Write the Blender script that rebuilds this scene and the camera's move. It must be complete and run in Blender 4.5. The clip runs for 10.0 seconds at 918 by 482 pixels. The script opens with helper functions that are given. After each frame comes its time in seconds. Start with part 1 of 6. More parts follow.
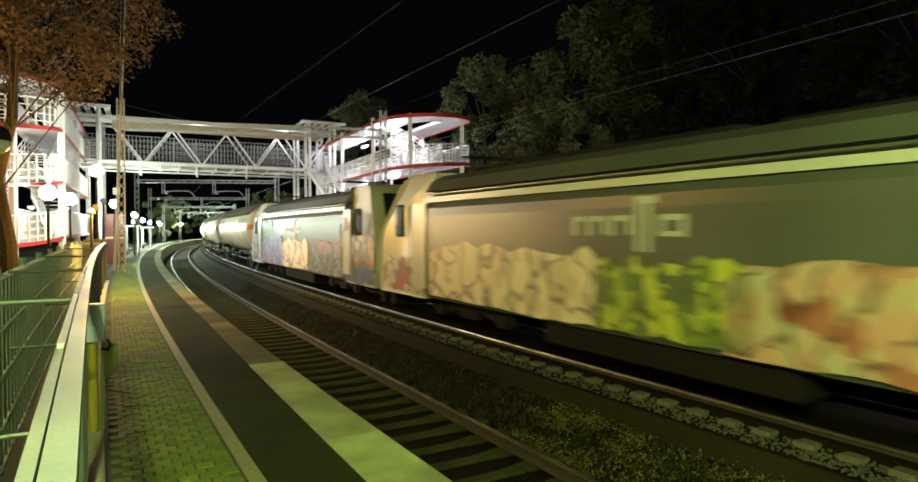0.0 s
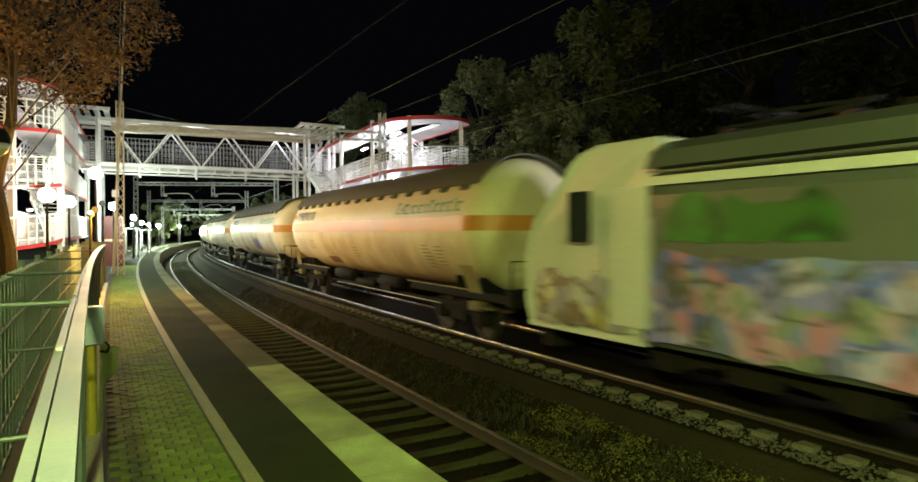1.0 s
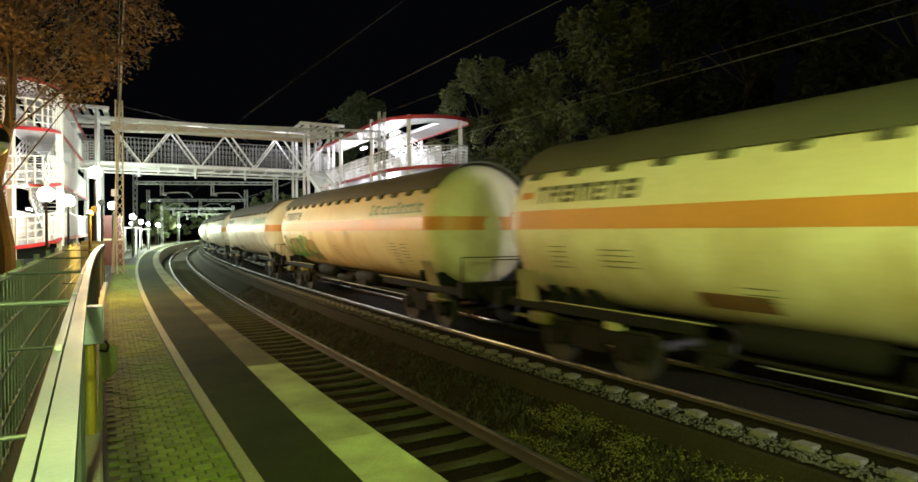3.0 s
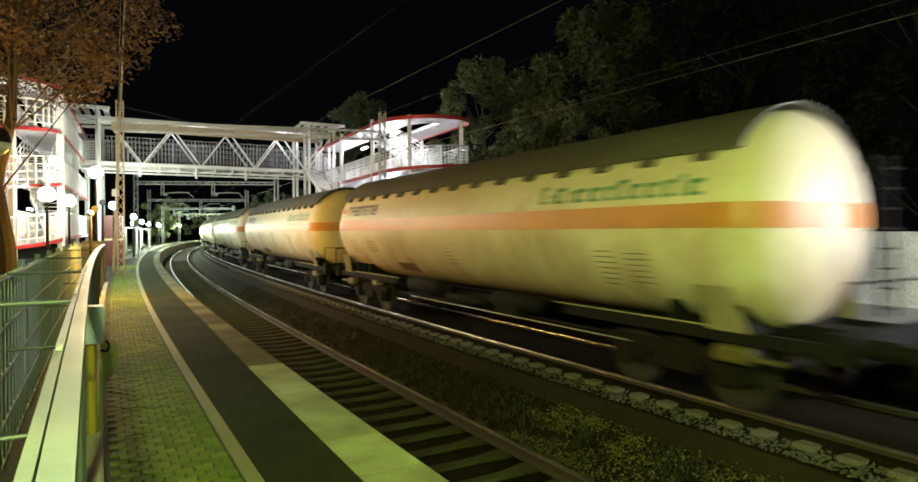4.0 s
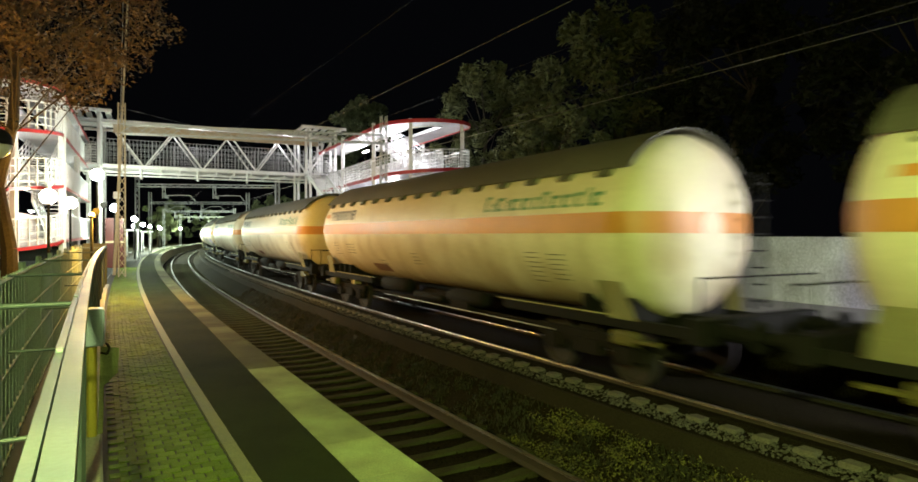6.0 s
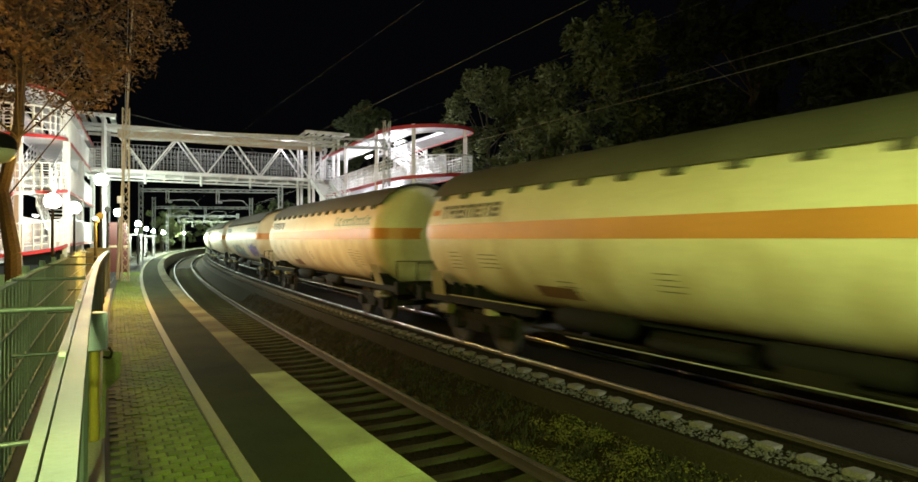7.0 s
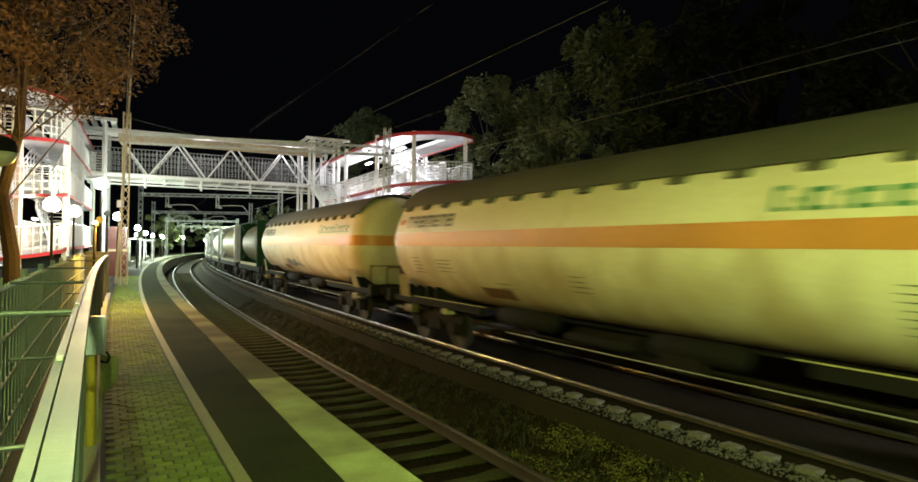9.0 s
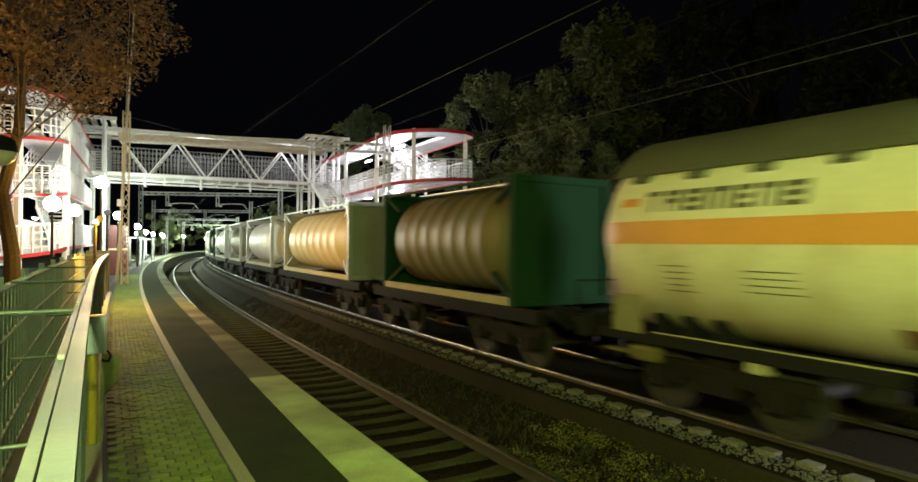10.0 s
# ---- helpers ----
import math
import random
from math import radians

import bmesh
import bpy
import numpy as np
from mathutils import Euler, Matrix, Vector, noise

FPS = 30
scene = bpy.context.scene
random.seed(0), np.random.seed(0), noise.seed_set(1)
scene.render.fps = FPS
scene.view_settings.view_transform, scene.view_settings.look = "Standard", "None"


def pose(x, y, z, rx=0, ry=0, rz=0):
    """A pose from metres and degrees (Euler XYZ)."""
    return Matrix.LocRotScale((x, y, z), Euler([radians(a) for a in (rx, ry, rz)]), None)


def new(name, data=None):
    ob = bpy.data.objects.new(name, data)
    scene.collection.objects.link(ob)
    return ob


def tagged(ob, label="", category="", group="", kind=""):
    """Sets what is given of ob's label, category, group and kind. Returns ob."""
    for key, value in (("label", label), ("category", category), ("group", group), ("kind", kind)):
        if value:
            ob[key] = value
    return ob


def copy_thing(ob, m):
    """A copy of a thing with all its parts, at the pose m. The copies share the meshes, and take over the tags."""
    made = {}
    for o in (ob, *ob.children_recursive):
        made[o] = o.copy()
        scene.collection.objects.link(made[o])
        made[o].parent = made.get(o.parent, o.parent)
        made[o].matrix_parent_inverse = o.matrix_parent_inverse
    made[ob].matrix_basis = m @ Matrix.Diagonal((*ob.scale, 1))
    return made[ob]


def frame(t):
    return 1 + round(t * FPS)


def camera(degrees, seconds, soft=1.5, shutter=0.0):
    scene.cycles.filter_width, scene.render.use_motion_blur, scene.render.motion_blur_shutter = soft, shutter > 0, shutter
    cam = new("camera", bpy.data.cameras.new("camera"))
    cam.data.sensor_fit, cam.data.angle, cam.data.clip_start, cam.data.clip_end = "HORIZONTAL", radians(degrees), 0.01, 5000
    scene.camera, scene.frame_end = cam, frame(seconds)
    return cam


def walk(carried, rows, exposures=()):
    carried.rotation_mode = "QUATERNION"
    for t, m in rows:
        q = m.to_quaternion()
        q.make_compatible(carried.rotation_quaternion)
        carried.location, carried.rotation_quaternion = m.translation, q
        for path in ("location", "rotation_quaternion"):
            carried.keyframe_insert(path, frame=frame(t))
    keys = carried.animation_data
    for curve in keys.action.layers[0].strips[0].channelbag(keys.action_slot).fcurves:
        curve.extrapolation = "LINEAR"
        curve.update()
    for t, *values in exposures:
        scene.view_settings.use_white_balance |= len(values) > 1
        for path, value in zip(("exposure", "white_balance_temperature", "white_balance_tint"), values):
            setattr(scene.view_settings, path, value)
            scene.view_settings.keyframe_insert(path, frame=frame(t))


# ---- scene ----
EYE = (0.0, 0.0, 2.1)
cam = camera(72.97, 10.0, soft=1.65, shutter=0.28)
PATH = [
    (0.0, 89.042, 0.06, 0.079), (0.5, 89.182, 0.07, 0.022), (1.0, 89.265, 0.07, 0.006), (1.5, 89.345, 0.03, -0.001),
    (2.0, 89.318, 0.02, -0.03), (2.5, 89.185, 0.07, -0.068), (4.0, 89.184, 0.08, 0.011), (4.5, 89.187, 0.06, 0.006),
    (5.0, 89.189, 0.0, 0.0), (5.5, 89.275, -0.08, -0.015), (7.0, 90.018, -0.286, 0.334), (7.5, 90.044, -0.37, 0.37),
    (8.0, 90.301, -0.62, 0.30), (8.5, 90.447, -0.66, 0.276), (9.0, 90.69, -0.82, 0.27), (9.5, 90.74, -0.64, 0.31),
    (10.0, 90.437, -0.546, 0.301)]
walk(cam, [(t, pose(*EYE, rx, ry, rz)) for t, rx, ry, rz in PATH], exposures=[(0.0, 1.5), (10.0, 1.5)])

# ---- the line: two tracks on one curve; s runs along it, off to its outer side ----
CX, CY, RAD = 565.46, 337.66, 654.27
PHI = math.atan2(-CY, -CX)
FAR = -3.8               # the far track's axis
Z_NEAR, Z_FAR = -0.93, -0.2   # tops of rail


def tp(s, off, z=0.0):
    a = PHI - s / RAD
    r = RAD + off
    return Vector((CX + r * math.cos(a), CY + r * math.sin(a), z))


def tframe(s, off=0.0, z=0.0, turn=0.0):
    """x runs along the line, y to its outer side."""
    a = PHI - s / RAD
    o = Vector((math.cos(a), math.sin(a), 0))
    t = Vector((math.sin(a), -math.cos(a), 0))
    m = Matrix((t, o, Vector((0, 0, 1)))).transposed().to_4x4()
    return Matrix.Translation(tp(s, off, z)) @ m @ pose(0, 0, 0, 0, 0, turn)


# ---- night sky ----
world = bpy.data.worlds.new("night")
scene.world = world
world.use_nodes = True
world.node_tree.nodes["Background"].inputs[0].default_value = (0.55, 0.6, 0.8, 1)
world.node_tree.nodes["Background"].inputs[1].default_value = 0.0008


# ---- lamps of the place ----
def lamp(name, where, watts, colour, radius=0.12):
    data = bpy.data.lights.new(name, "POINT")
    data.energy, data.color, data.shadow_soft_size = watts, colour, radius
    ob = new(name, data)
    ob.location = where
    return ob


GREENISH = (0.78, 1.0, 0.25)
COOL = (0.84, 1.0, 0.78)
AMBER = (1.0, 0.54, 0.07)
WHITE = (0.95, 0.95, 1.0)
POLE_LAMPS = ((-16.0, 5.0, 4.9), (-0.6, 5.0, 4.2))          # greenish lamps behind and beside the camera
GLOBES = ((28.0, 4.68, 4.45), (43.0, 4.45, 3.75), (61.0, 3.8, 3.5), (84.0, 4.2, 3.4), (96.0, 4.2, 3.3), (112.0, 4.2, 3.4), (150.0, 4.2, 3.6))
AMBERS = ((22.5, 4.66, 2.73),)
WARMS = ((25.4, 6.05, 3.42), (32.0, 5.85, 3.5))
for q in POLE_LAMPS:
    lamp("platform_light", tp(*q) - Vector((0, 0, 0.17)), 1780 if q[0] > -5 else 2400, GREENISH, 0.14)
for i, q in enumerate(GLOBES):
    lamp("globe_light", tp(q[0], q[1] - 0.6, q[2] - 0.3), 430 if i < 2 else 800 if i < 3 else 2200, COOL, 0.15)
for q in AMBERS:
    lamp("amber_light", tp(q[0] - 0.2, q[1] - 0.4, q[2] - 0.1), 520, AMBER, 0.1)
for q in WARMS:
    lamp("warm_light", tp(q[0], q[1] + 0.35, q[2] + 0.35), 24, (1.0, 0.50, 0.20), 0.15)
SODIUM = (16.5, 7.6, 6.4)            # street lamp beyond the fence
lamp("sodium_light", tp(*SODIUM) - Vector((0, 0, 0.3)), 620, (1.0, 0.50, 0.12), 0.15)
for q in ((128.0, 6.2, 4.0), (182.0, 4.4, 4.2)):
    lamp("globe_light", tp(*q), 5000, (0.8, 1.0, 0.6), 0.2)
FAR_LAMPS = ((-1.5, -9.0, 3.6),)           # white lamps of the far platform
for q in FAR_LAMPS:
    data = bpy.data.lights.new("far_platform_light", "SPOT")          # a flood lamp aimed along the platform
    data.energy, data.color, data.shadow_soft_size, data.spot_size, data.spot_blend = 2100, (0.93, 0.93, 1.0), 0.9, math.radians(100), 0.3
    aim = tp(q[0] + 10.0, q[1] + 2.2, q[2] - 2.6) - tp(*q)
    new("far_platform_light", data).matrix_world = Matrix.Translation(tp(*q) - Vector((0, 0, 0.17))) @ aim.to_track_quat("-Z", "Y").to_matrix().to_4x4()
RAMP_TUBES = [(s, o, z) for s, o in ((35.5, -11.0), (43.0, -11.5)) for z in (5.5, 8.2)] + [(s, o, z) for s, o in ((31.0, 8.6), (41.0, 8.4)) for z in (3.4, 5.7, 8.0)]
for q in RAMP_TUBES:
    lamp("ramp_light", tp(*q) - Vector((0, 0, 0.2)), 290 if q[1] < 0 else 38, WHITE, 0.2)
lamp("bridge_light", tp(46.5, -0.5, 8.8), 46, WHITE, 0.2)
lamp("bridge_light", tp(46.5, -6.5, 8.8), 46, WHITE, 0.2)


# ---- materials ----
def mat(name, colour, rough=0.6, metal=0.0, vary=0.25, grain=6.0, bump=0.15, dirt=None, dirt_amount=0.4, stretch=(1, 1, 1), fine=60.0, coat=0.0, random_piece=0.0, island=False, spec=0.5):
    m = bpy.data.materials.new(name)
    m.use_nodes = True
    n, l = m.node_tree.nodes, m.node_tree.links
    b = n["Principled BSDF"]
    b.inputs["Roughness"].default_value, b.inputs["Metallic"].default_value = rough, metal
    b.inputs["Coat Weight"].default_value = coat
    b.inputs["Specular IOR Level"].default_value = spec
    tc = n.new("ShaderNodeTexCoord")
    mp = n.new("ShaderNodeMapping")
    mp.inputs["Scale"].default_value = stretch
    l.new(tc.outputs["Object"], mp.inputs["Vector"])
    big = n.new("ShaderNodeTexNoise")
    big.inputs["Scale"].default_value, big.inputs["Detail"].default_value = grain * 0.18, 5
    small = n.new("ShaderNodeTexNoise")
    small.inputs["Scale"].default_value, small.inputs["Detail"].default_value = fine, 4
    for t in (big, small):
        l.new(mp.outputs["Vector"], t.inputs["Vector"])
    ramp = n.new("ShaderNodeValToRGB")
    ramp.color_ramp.elements[0].position, ramp.color_ramp.elements[1].position = 0.32, 0.7
    d = dirt or tuple(c * 0.35 for c in colour)
    ramp.color_ramp.elements[0].color = (*[c * (1 - dirt_amount) + e * dirt_amount for c, e in zip(colour, d)], 1)
    ramp.color_ramp.elements[1].color = (*colour, 1)
    l.new(big.outputs["Fac"], ramp.inputs["Fac"])
    hsv = n.new("ShaderNodeHueSaturation")
    l.new(ramp.outputs["Color"], hsv.inputs["Color"])
    mr = n.new("ShaderNodeMapRange")
    mr.inputs["From Min"].default_value, mr.inputs["From Max"].default_value = 0.3, 0.7
    mr.inputs["To Min"].default_value, mr.inputs["To Max"].default_value = 1 - vary, 1 + vary
    l.new(small.outputs["Fac"], mr.inputs["Value"])
    value = mr.outputs["Result"]
    if random_piece:
        info = n.new("ShaderNodeNewGeometry") if island else n.new("ShaderNodeObjectInfo")
        mr2 = n.new("ShaderNodeMapRange")
        mr2.inputs["To Min"].default_value, mr2.inputs["To Max"].default_value = 1 - random_piece, 1 + random_piece
        l.new(info.outputs["Random Per Island" if island else "Random"], mr2.inputs["Value"])
        mul = n.new("ShaderNodeMath")
        mul.operation = "MULTIPLY"
        l.new(value, mul.inputs[0]), l.new(mr2.outputs["Result"], mul.inputs[1])
        value = mul.outputs[0]
    l.new(value, hsv.inputs["Value"])
    l.new(hsv.outputs["Color"], b.inputs["Base Color"])
    rr = n.new("ShaderNodeMapRange")
    rr.inputs["To Min"].default_value, rr.inputs["To Max"].default_value = max(0.03, rough - 0.12), min(1, rough + 0.12)
    l.new(big.outputs["Fac"], rr.inputs["Value"]), l.new(rr.outputs["Result"], b.inputs["Roughness"])
    if bump:
        bp = n.new("ShaderNodeBump")
        bp.inputs["Strength"].default_value, bp.inputs["Distance"].default_value = bump, 0.02
        l.new(small.outputs["Fac"], bp.inputs["Height"]), l.new(bp.outputs["Normal"], b.inputs["Normal"])
    return m


def glow(name, colour, strength):
    m = bpy.data.materials.new(name)
    m.use_nodes = True
    b = m.node_tree.nodes["Principled BSDF"]
    b.inputs["Base Color"].default_value = (*colour, 1)
    b.inputs["Emission Color"].default_value, b.inputs["Emission Strength"].default_value = (*colour, 1), strength
    return m


def glass(name, colour=(0.02, 0.025, 0.03)):
    m = bpy.data.materials.new(name)
    m.use_nodes = True
    b = m.node_tree.nodes["Principled BSDF"]
    b.inputs["Base Color"].default_value = (*colour, 1)
    b.inputs["Roughness"].default_value = 0.06
    return m


M_GROUND = mat("dry_ground", (0.016, 0.013, 0.006), 1.0, vary=0.5, grain=5, bump=0.9, fine=25, spec=0.03)
M_BALLAST = mat("ballast", (0.014, 0.011, 0.006), 1.0, vary=0.5, grain=6, bump=1.0, fine=28, spec=0.03)
M_STONE = mat("ballast_stone", (0.07, 0.064, 0.054), 0.9, vary=0.35, grain=9, bump=0.3, fine=40, random_piece=0.4, island=True)
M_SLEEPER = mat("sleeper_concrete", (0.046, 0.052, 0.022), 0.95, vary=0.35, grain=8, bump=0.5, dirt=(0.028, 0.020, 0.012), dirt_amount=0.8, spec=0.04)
M_RAIL = mat("rail_rust", (0.030, 0.020, 0.012), 0.9, 0.0, vary=0.3, bump=0.2)
M_RAILTOP = mat("rail_polished", (0.50, 0.50, 0.51), 0.34, 1.0, vary=0.1, bump=0.0)
M_PAVER = mat("paving_brick", (0.104, 0.152, 0.022), 0.85, vary=0.25, grain=5, bump=0.35, dirt=(0.045, 0.054, 0.010), dirt_amount=0.6, random_piece=0.22, spec=0.12)
M_JOINT = mat("joint_sand", (0.022, 0.02, 0.014), 0.95, vary=0.3)
M_ASPHALT = mat("platform_asphalt", (0.026, 0.033, 0.011), 1.0, vary=0.35, grain=5, bump=0.6, fine=90, dirt=(0.010, 0.011, 0.004), dirt_amount=0.7, spec=0.03)
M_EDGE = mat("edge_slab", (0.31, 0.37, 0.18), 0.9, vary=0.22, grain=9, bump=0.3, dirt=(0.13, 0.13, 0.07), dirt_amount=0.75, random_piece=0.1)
M_EDGE_DARK = mat("edge_slab_dark", (0.115, 0.125, 0.06), 0.95, vary=0.25, grain=7, bump=0.4, dirt=(0.06, 0.05, 0.03), dirt_amount=0.8, random_piece=0.3, spec=0.1)
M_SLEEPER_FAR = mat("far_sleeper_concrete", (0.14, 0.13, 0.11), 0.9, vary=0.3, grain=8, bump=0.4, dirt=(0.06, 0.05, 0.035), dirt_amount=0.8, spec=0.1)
M_KERBDARK = mat("sooty_kerb", (0.026, 0.022, 0.014), 0.95, vary=0.3, grain=6, bump=0.3, spec=0.05)
M_ENDPANEL = mat("fence_end_paint", (0.09, 0.085, 0.05), 0.7, vary=0.2, grain=6, bump=0.1)
M_CONTACT = mat("contact_wire", (0.30, 0.28, 0.26), 0.35, 0.9, vary=0.1, bump=0)
M_YELLOW = mat("yellow_line", (0.15, 0.16, 0.055), 0.8, vary=0.25, grain=8, bump=0.3, dirt=(0.10, 0.09, 0.05), dirt_amount=0.5)
M_CONCRETE = mat("concrete", (0.24, 0.23, 0.20), 0.9, vary=0.2, grain=3, bump=0.3)
M_WALL = mat("white_render", (0.80, 0.80, 0.86), 0.85, vary=0.2, grain=5, bump=0.6, dirt=(0.30, 0.28, 0.28), dirt_amount=0.6, fine=18)
M_STEEL = mat("white_steel", (0.72, 0.72, 0.73), 0.45, 0.0, vary=0.1, grain=4, bump=0.05, dirt=(0.35, 0.30, 0.25), dirt_amount=0.35)
M_GALV = mat("galvanised_steel", (0.42, 0.43, 0.43), 0.5, 0.6, vary=0.15, grain=6, bump=0.05)
M_RED = mat("red_fascia", (0.45, 0.03, 0.035), 0.4, vary=0.12, grain=3, bump=0.03)
M_DECK = mat("deck_plate", (0.48, 0.46, 0.46), 0.6, vary=0.15, grain=4, bump=0.1)
M_BROWNFASCIA = mat("mottled_fascia", (0.36, 0.31, 0.25), 0.7, vary=0.2, grain=9, bump=0.1, dirt=(0.30, 0.17, 0.07), dirt_amount=0.7)
M_GREENRAIL = mat("green_paint", (0.044, 0.062, 0.110), 0.45, vary=0.08, grain=7, bump=0.06, dirt=(0.14, 0.17, 0.12), dirt_amount=0.45)
M_FENCE = mat("fence_steel", (0.34, 0.40, 0.44), 0.55, 0.3, vary=0.2, grain=6, bump=0.1)
# Amber lamp light on the left mast is put into this tan.
M_TAN_AMBER = mat("tan_amber", (0.38, 0.33, 0.22), 0.6, vary=0.2, grain=6, bump=0.1, dirt=(0.28, 0.17, 0.07), dirt_amount=0.5)
M_DARK = mat("dark_steel", (0.010, 0.009, 0.008), 0.85, 0.0, vary=0.3, grain=6, bump=0.1, spec=0.15)
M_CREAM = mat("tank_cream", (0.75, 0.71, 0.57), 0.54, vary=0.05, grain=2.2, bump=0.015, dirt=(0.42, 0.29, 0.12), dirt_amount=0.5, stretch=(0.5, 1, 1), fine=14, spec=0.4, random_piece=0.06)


def brown_streaks(m, colour, amount):
    """Brown streaks over a painted surface, with a height ramp: denser on the lower half."""
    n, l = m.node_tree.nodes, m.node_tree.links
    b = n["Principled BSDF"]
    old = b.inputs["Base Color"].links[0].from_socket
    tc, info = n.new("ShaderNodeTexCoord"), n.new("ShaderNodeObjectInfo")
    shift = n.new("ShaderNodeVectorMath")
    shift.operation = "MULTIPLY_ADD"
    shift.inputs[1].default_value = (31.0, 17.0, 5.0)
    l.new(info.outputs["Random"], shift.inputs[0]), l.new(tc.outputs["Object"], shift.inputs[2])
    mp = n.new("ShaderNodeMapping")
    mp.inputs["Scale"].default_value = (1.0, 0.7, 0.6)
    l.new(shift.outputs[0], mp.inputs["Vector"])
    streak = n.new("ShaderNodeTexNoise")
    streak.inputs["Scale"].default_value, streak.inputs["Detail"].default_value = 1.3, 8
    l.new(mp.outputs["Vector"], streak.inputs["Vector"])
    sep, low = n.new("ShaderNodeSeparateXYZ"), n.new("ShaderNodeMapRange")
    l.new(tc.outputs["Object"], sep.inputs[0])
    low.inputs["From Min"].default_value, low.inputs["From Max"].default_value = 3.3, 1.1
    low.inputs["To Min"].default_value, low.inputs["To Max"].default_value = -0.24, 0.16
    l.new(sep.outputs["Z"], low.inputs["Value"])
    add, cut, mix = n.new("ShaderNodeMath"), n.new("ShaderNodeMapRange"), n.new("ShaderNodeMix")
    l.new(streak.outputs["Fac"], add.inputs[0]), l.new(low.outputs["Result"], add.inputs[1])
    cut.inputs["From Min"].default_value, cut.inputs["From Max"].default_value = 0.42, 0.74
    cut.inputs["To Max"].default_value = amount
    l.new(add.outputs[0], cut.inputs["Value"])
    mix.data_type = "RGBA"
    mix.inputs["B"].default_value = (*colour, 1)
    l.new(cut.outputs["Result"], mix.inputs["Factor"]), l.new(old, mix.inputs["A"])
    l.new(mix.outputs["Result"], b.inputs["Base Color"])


brown_streaks(M_CREAM, (0.29, 0.17, 0.055), 0.6)
M_ORANGE = mat("tank_stripe", (0.68, 0.27, 0.06), 0.5, vary=0.06, grain=3, bump=0.02, fine=14)
M_SHADE = mat("sun_shield", (0.105, 0.098, 0.070), 0.6, vary=0.15, grain=4, bump=0.05, fine=16)
M_BOGIE = mat("bogie_grime", (0.012, 0.009, 0.007), 0.9, 0.0, vary=0.4, grain=6, bump=0.3, spec=0.15)
M_WHEEL = mat("wheel_steel", (0.025, 0.019, 0.015), 0.8, 0.2, vary=0.2)
M_LOCOGREY = mat("loco_grey", (0.085, 0.094, 0.085), 0.42, vary=0.06, grain=3, bump=0.01, fine=12, spec=0.9)
M_LOCOWHITE = mat("loco_white", (0.52, 0.53, 0.53), 0.35, vary=0.06, grain=3, bump=0.01, dirt=(0.35, 0.31, 0.24), dirt_amount=0.4, fine=12)
M_GLASS = glass("dark_glass")
M_INK = mat("dark_ink", (0.10, 0.09, 0.06), 0.5, vary=0.1, bump=0)
M_GREENINK = mat("green_ink", (0.06, 0.24, 0.12), 0.5, vary=0.1, bump=0)
M_BARK = mat("bark", (0.045, 0.032, 0.02), 0.95, vary=0.4, bump=0.6, fine=20)
# One foliage, lit and unlit: the lamps' reach is put into the colour.
M_PINE_LIT = mat("pine_needles", (0.085, 0.098, 0.030), 0.8, vary=0.4, bump=0)
M_PINE_UNLIT = mat("unlit_pine_needles", (0.012, 0.014, 0.005), 0.85, vary=0.4, bump=0, spec=0.2)
M_FARLEAF_LIT = mat("lit_leaves", (0.10, 0.12, 0.05), 0.8, vary=0.4, bump=0)
M_AUTUMN = mat("autumn_leaves", (0.075, 0.044, 0.016), 0.8, vary=0.4, bump=0)
M_WEED = mat("weeds", (0.018, 0.017, 0.004), 0.8, vary=0.4, bump=0)
M_BULB = glow("lamp_glow", (0.92, 1.0, 0.96), 30)
M_BULB_GREEN = glow("lamp_glow_green", (0.80, 1.0, 0.45), 30)
M_BULB_AMBER = glow("lamp_glow_amber", (1.0, 0.55, 0.25), 30)
M_TUBE = glow("tube_glow", (1.0, 0.96, 1.0), 8)
M_YELLOWPAINT = mat("yellow_paint", (0.20, 0.155, 0.01), 0.5, vary=0.1, grain=6, dirt=(0.25, 0.2, 0.05), dirt_amount=0.5)
M_STEPYELLOW = mat("step_yellow", (0.13, 0.105, 0.008), 0.7, vary=0.2, grain=6, dirt=(0.03, 0.025, 0.01), dirt_amount=0.7)
M_ENDGREY = mat("end_panel_grey", (0.30, 0.31, 0.29), 0.6, vary=0.15, grain=5, bump=0.05, dirt=(0.14, 0.13, 0.10), dirt_amount=0.5)
M_FRAMEGREEN = mat("frame_green", (0.008, 0.036, 0.012), 0.85, vary=0.1, grain=5, spec=0.15)
M_TANKGREEN = mat("tank_green", (0.15, 0.13, 0.065), 0.56, vary=0.08, grain=3, bump=0.02)
M_TANKBEIGE = mat("tank_beige", (0.58, 0.48, 0.27), 0.5, vary=0.08, grain=3, bump=0.02)
M_TANKWHITE = mat("tank_white", (0.66, 0.65, 0.58), 0.5, vary=0.08, grain=3, bump=0.02)


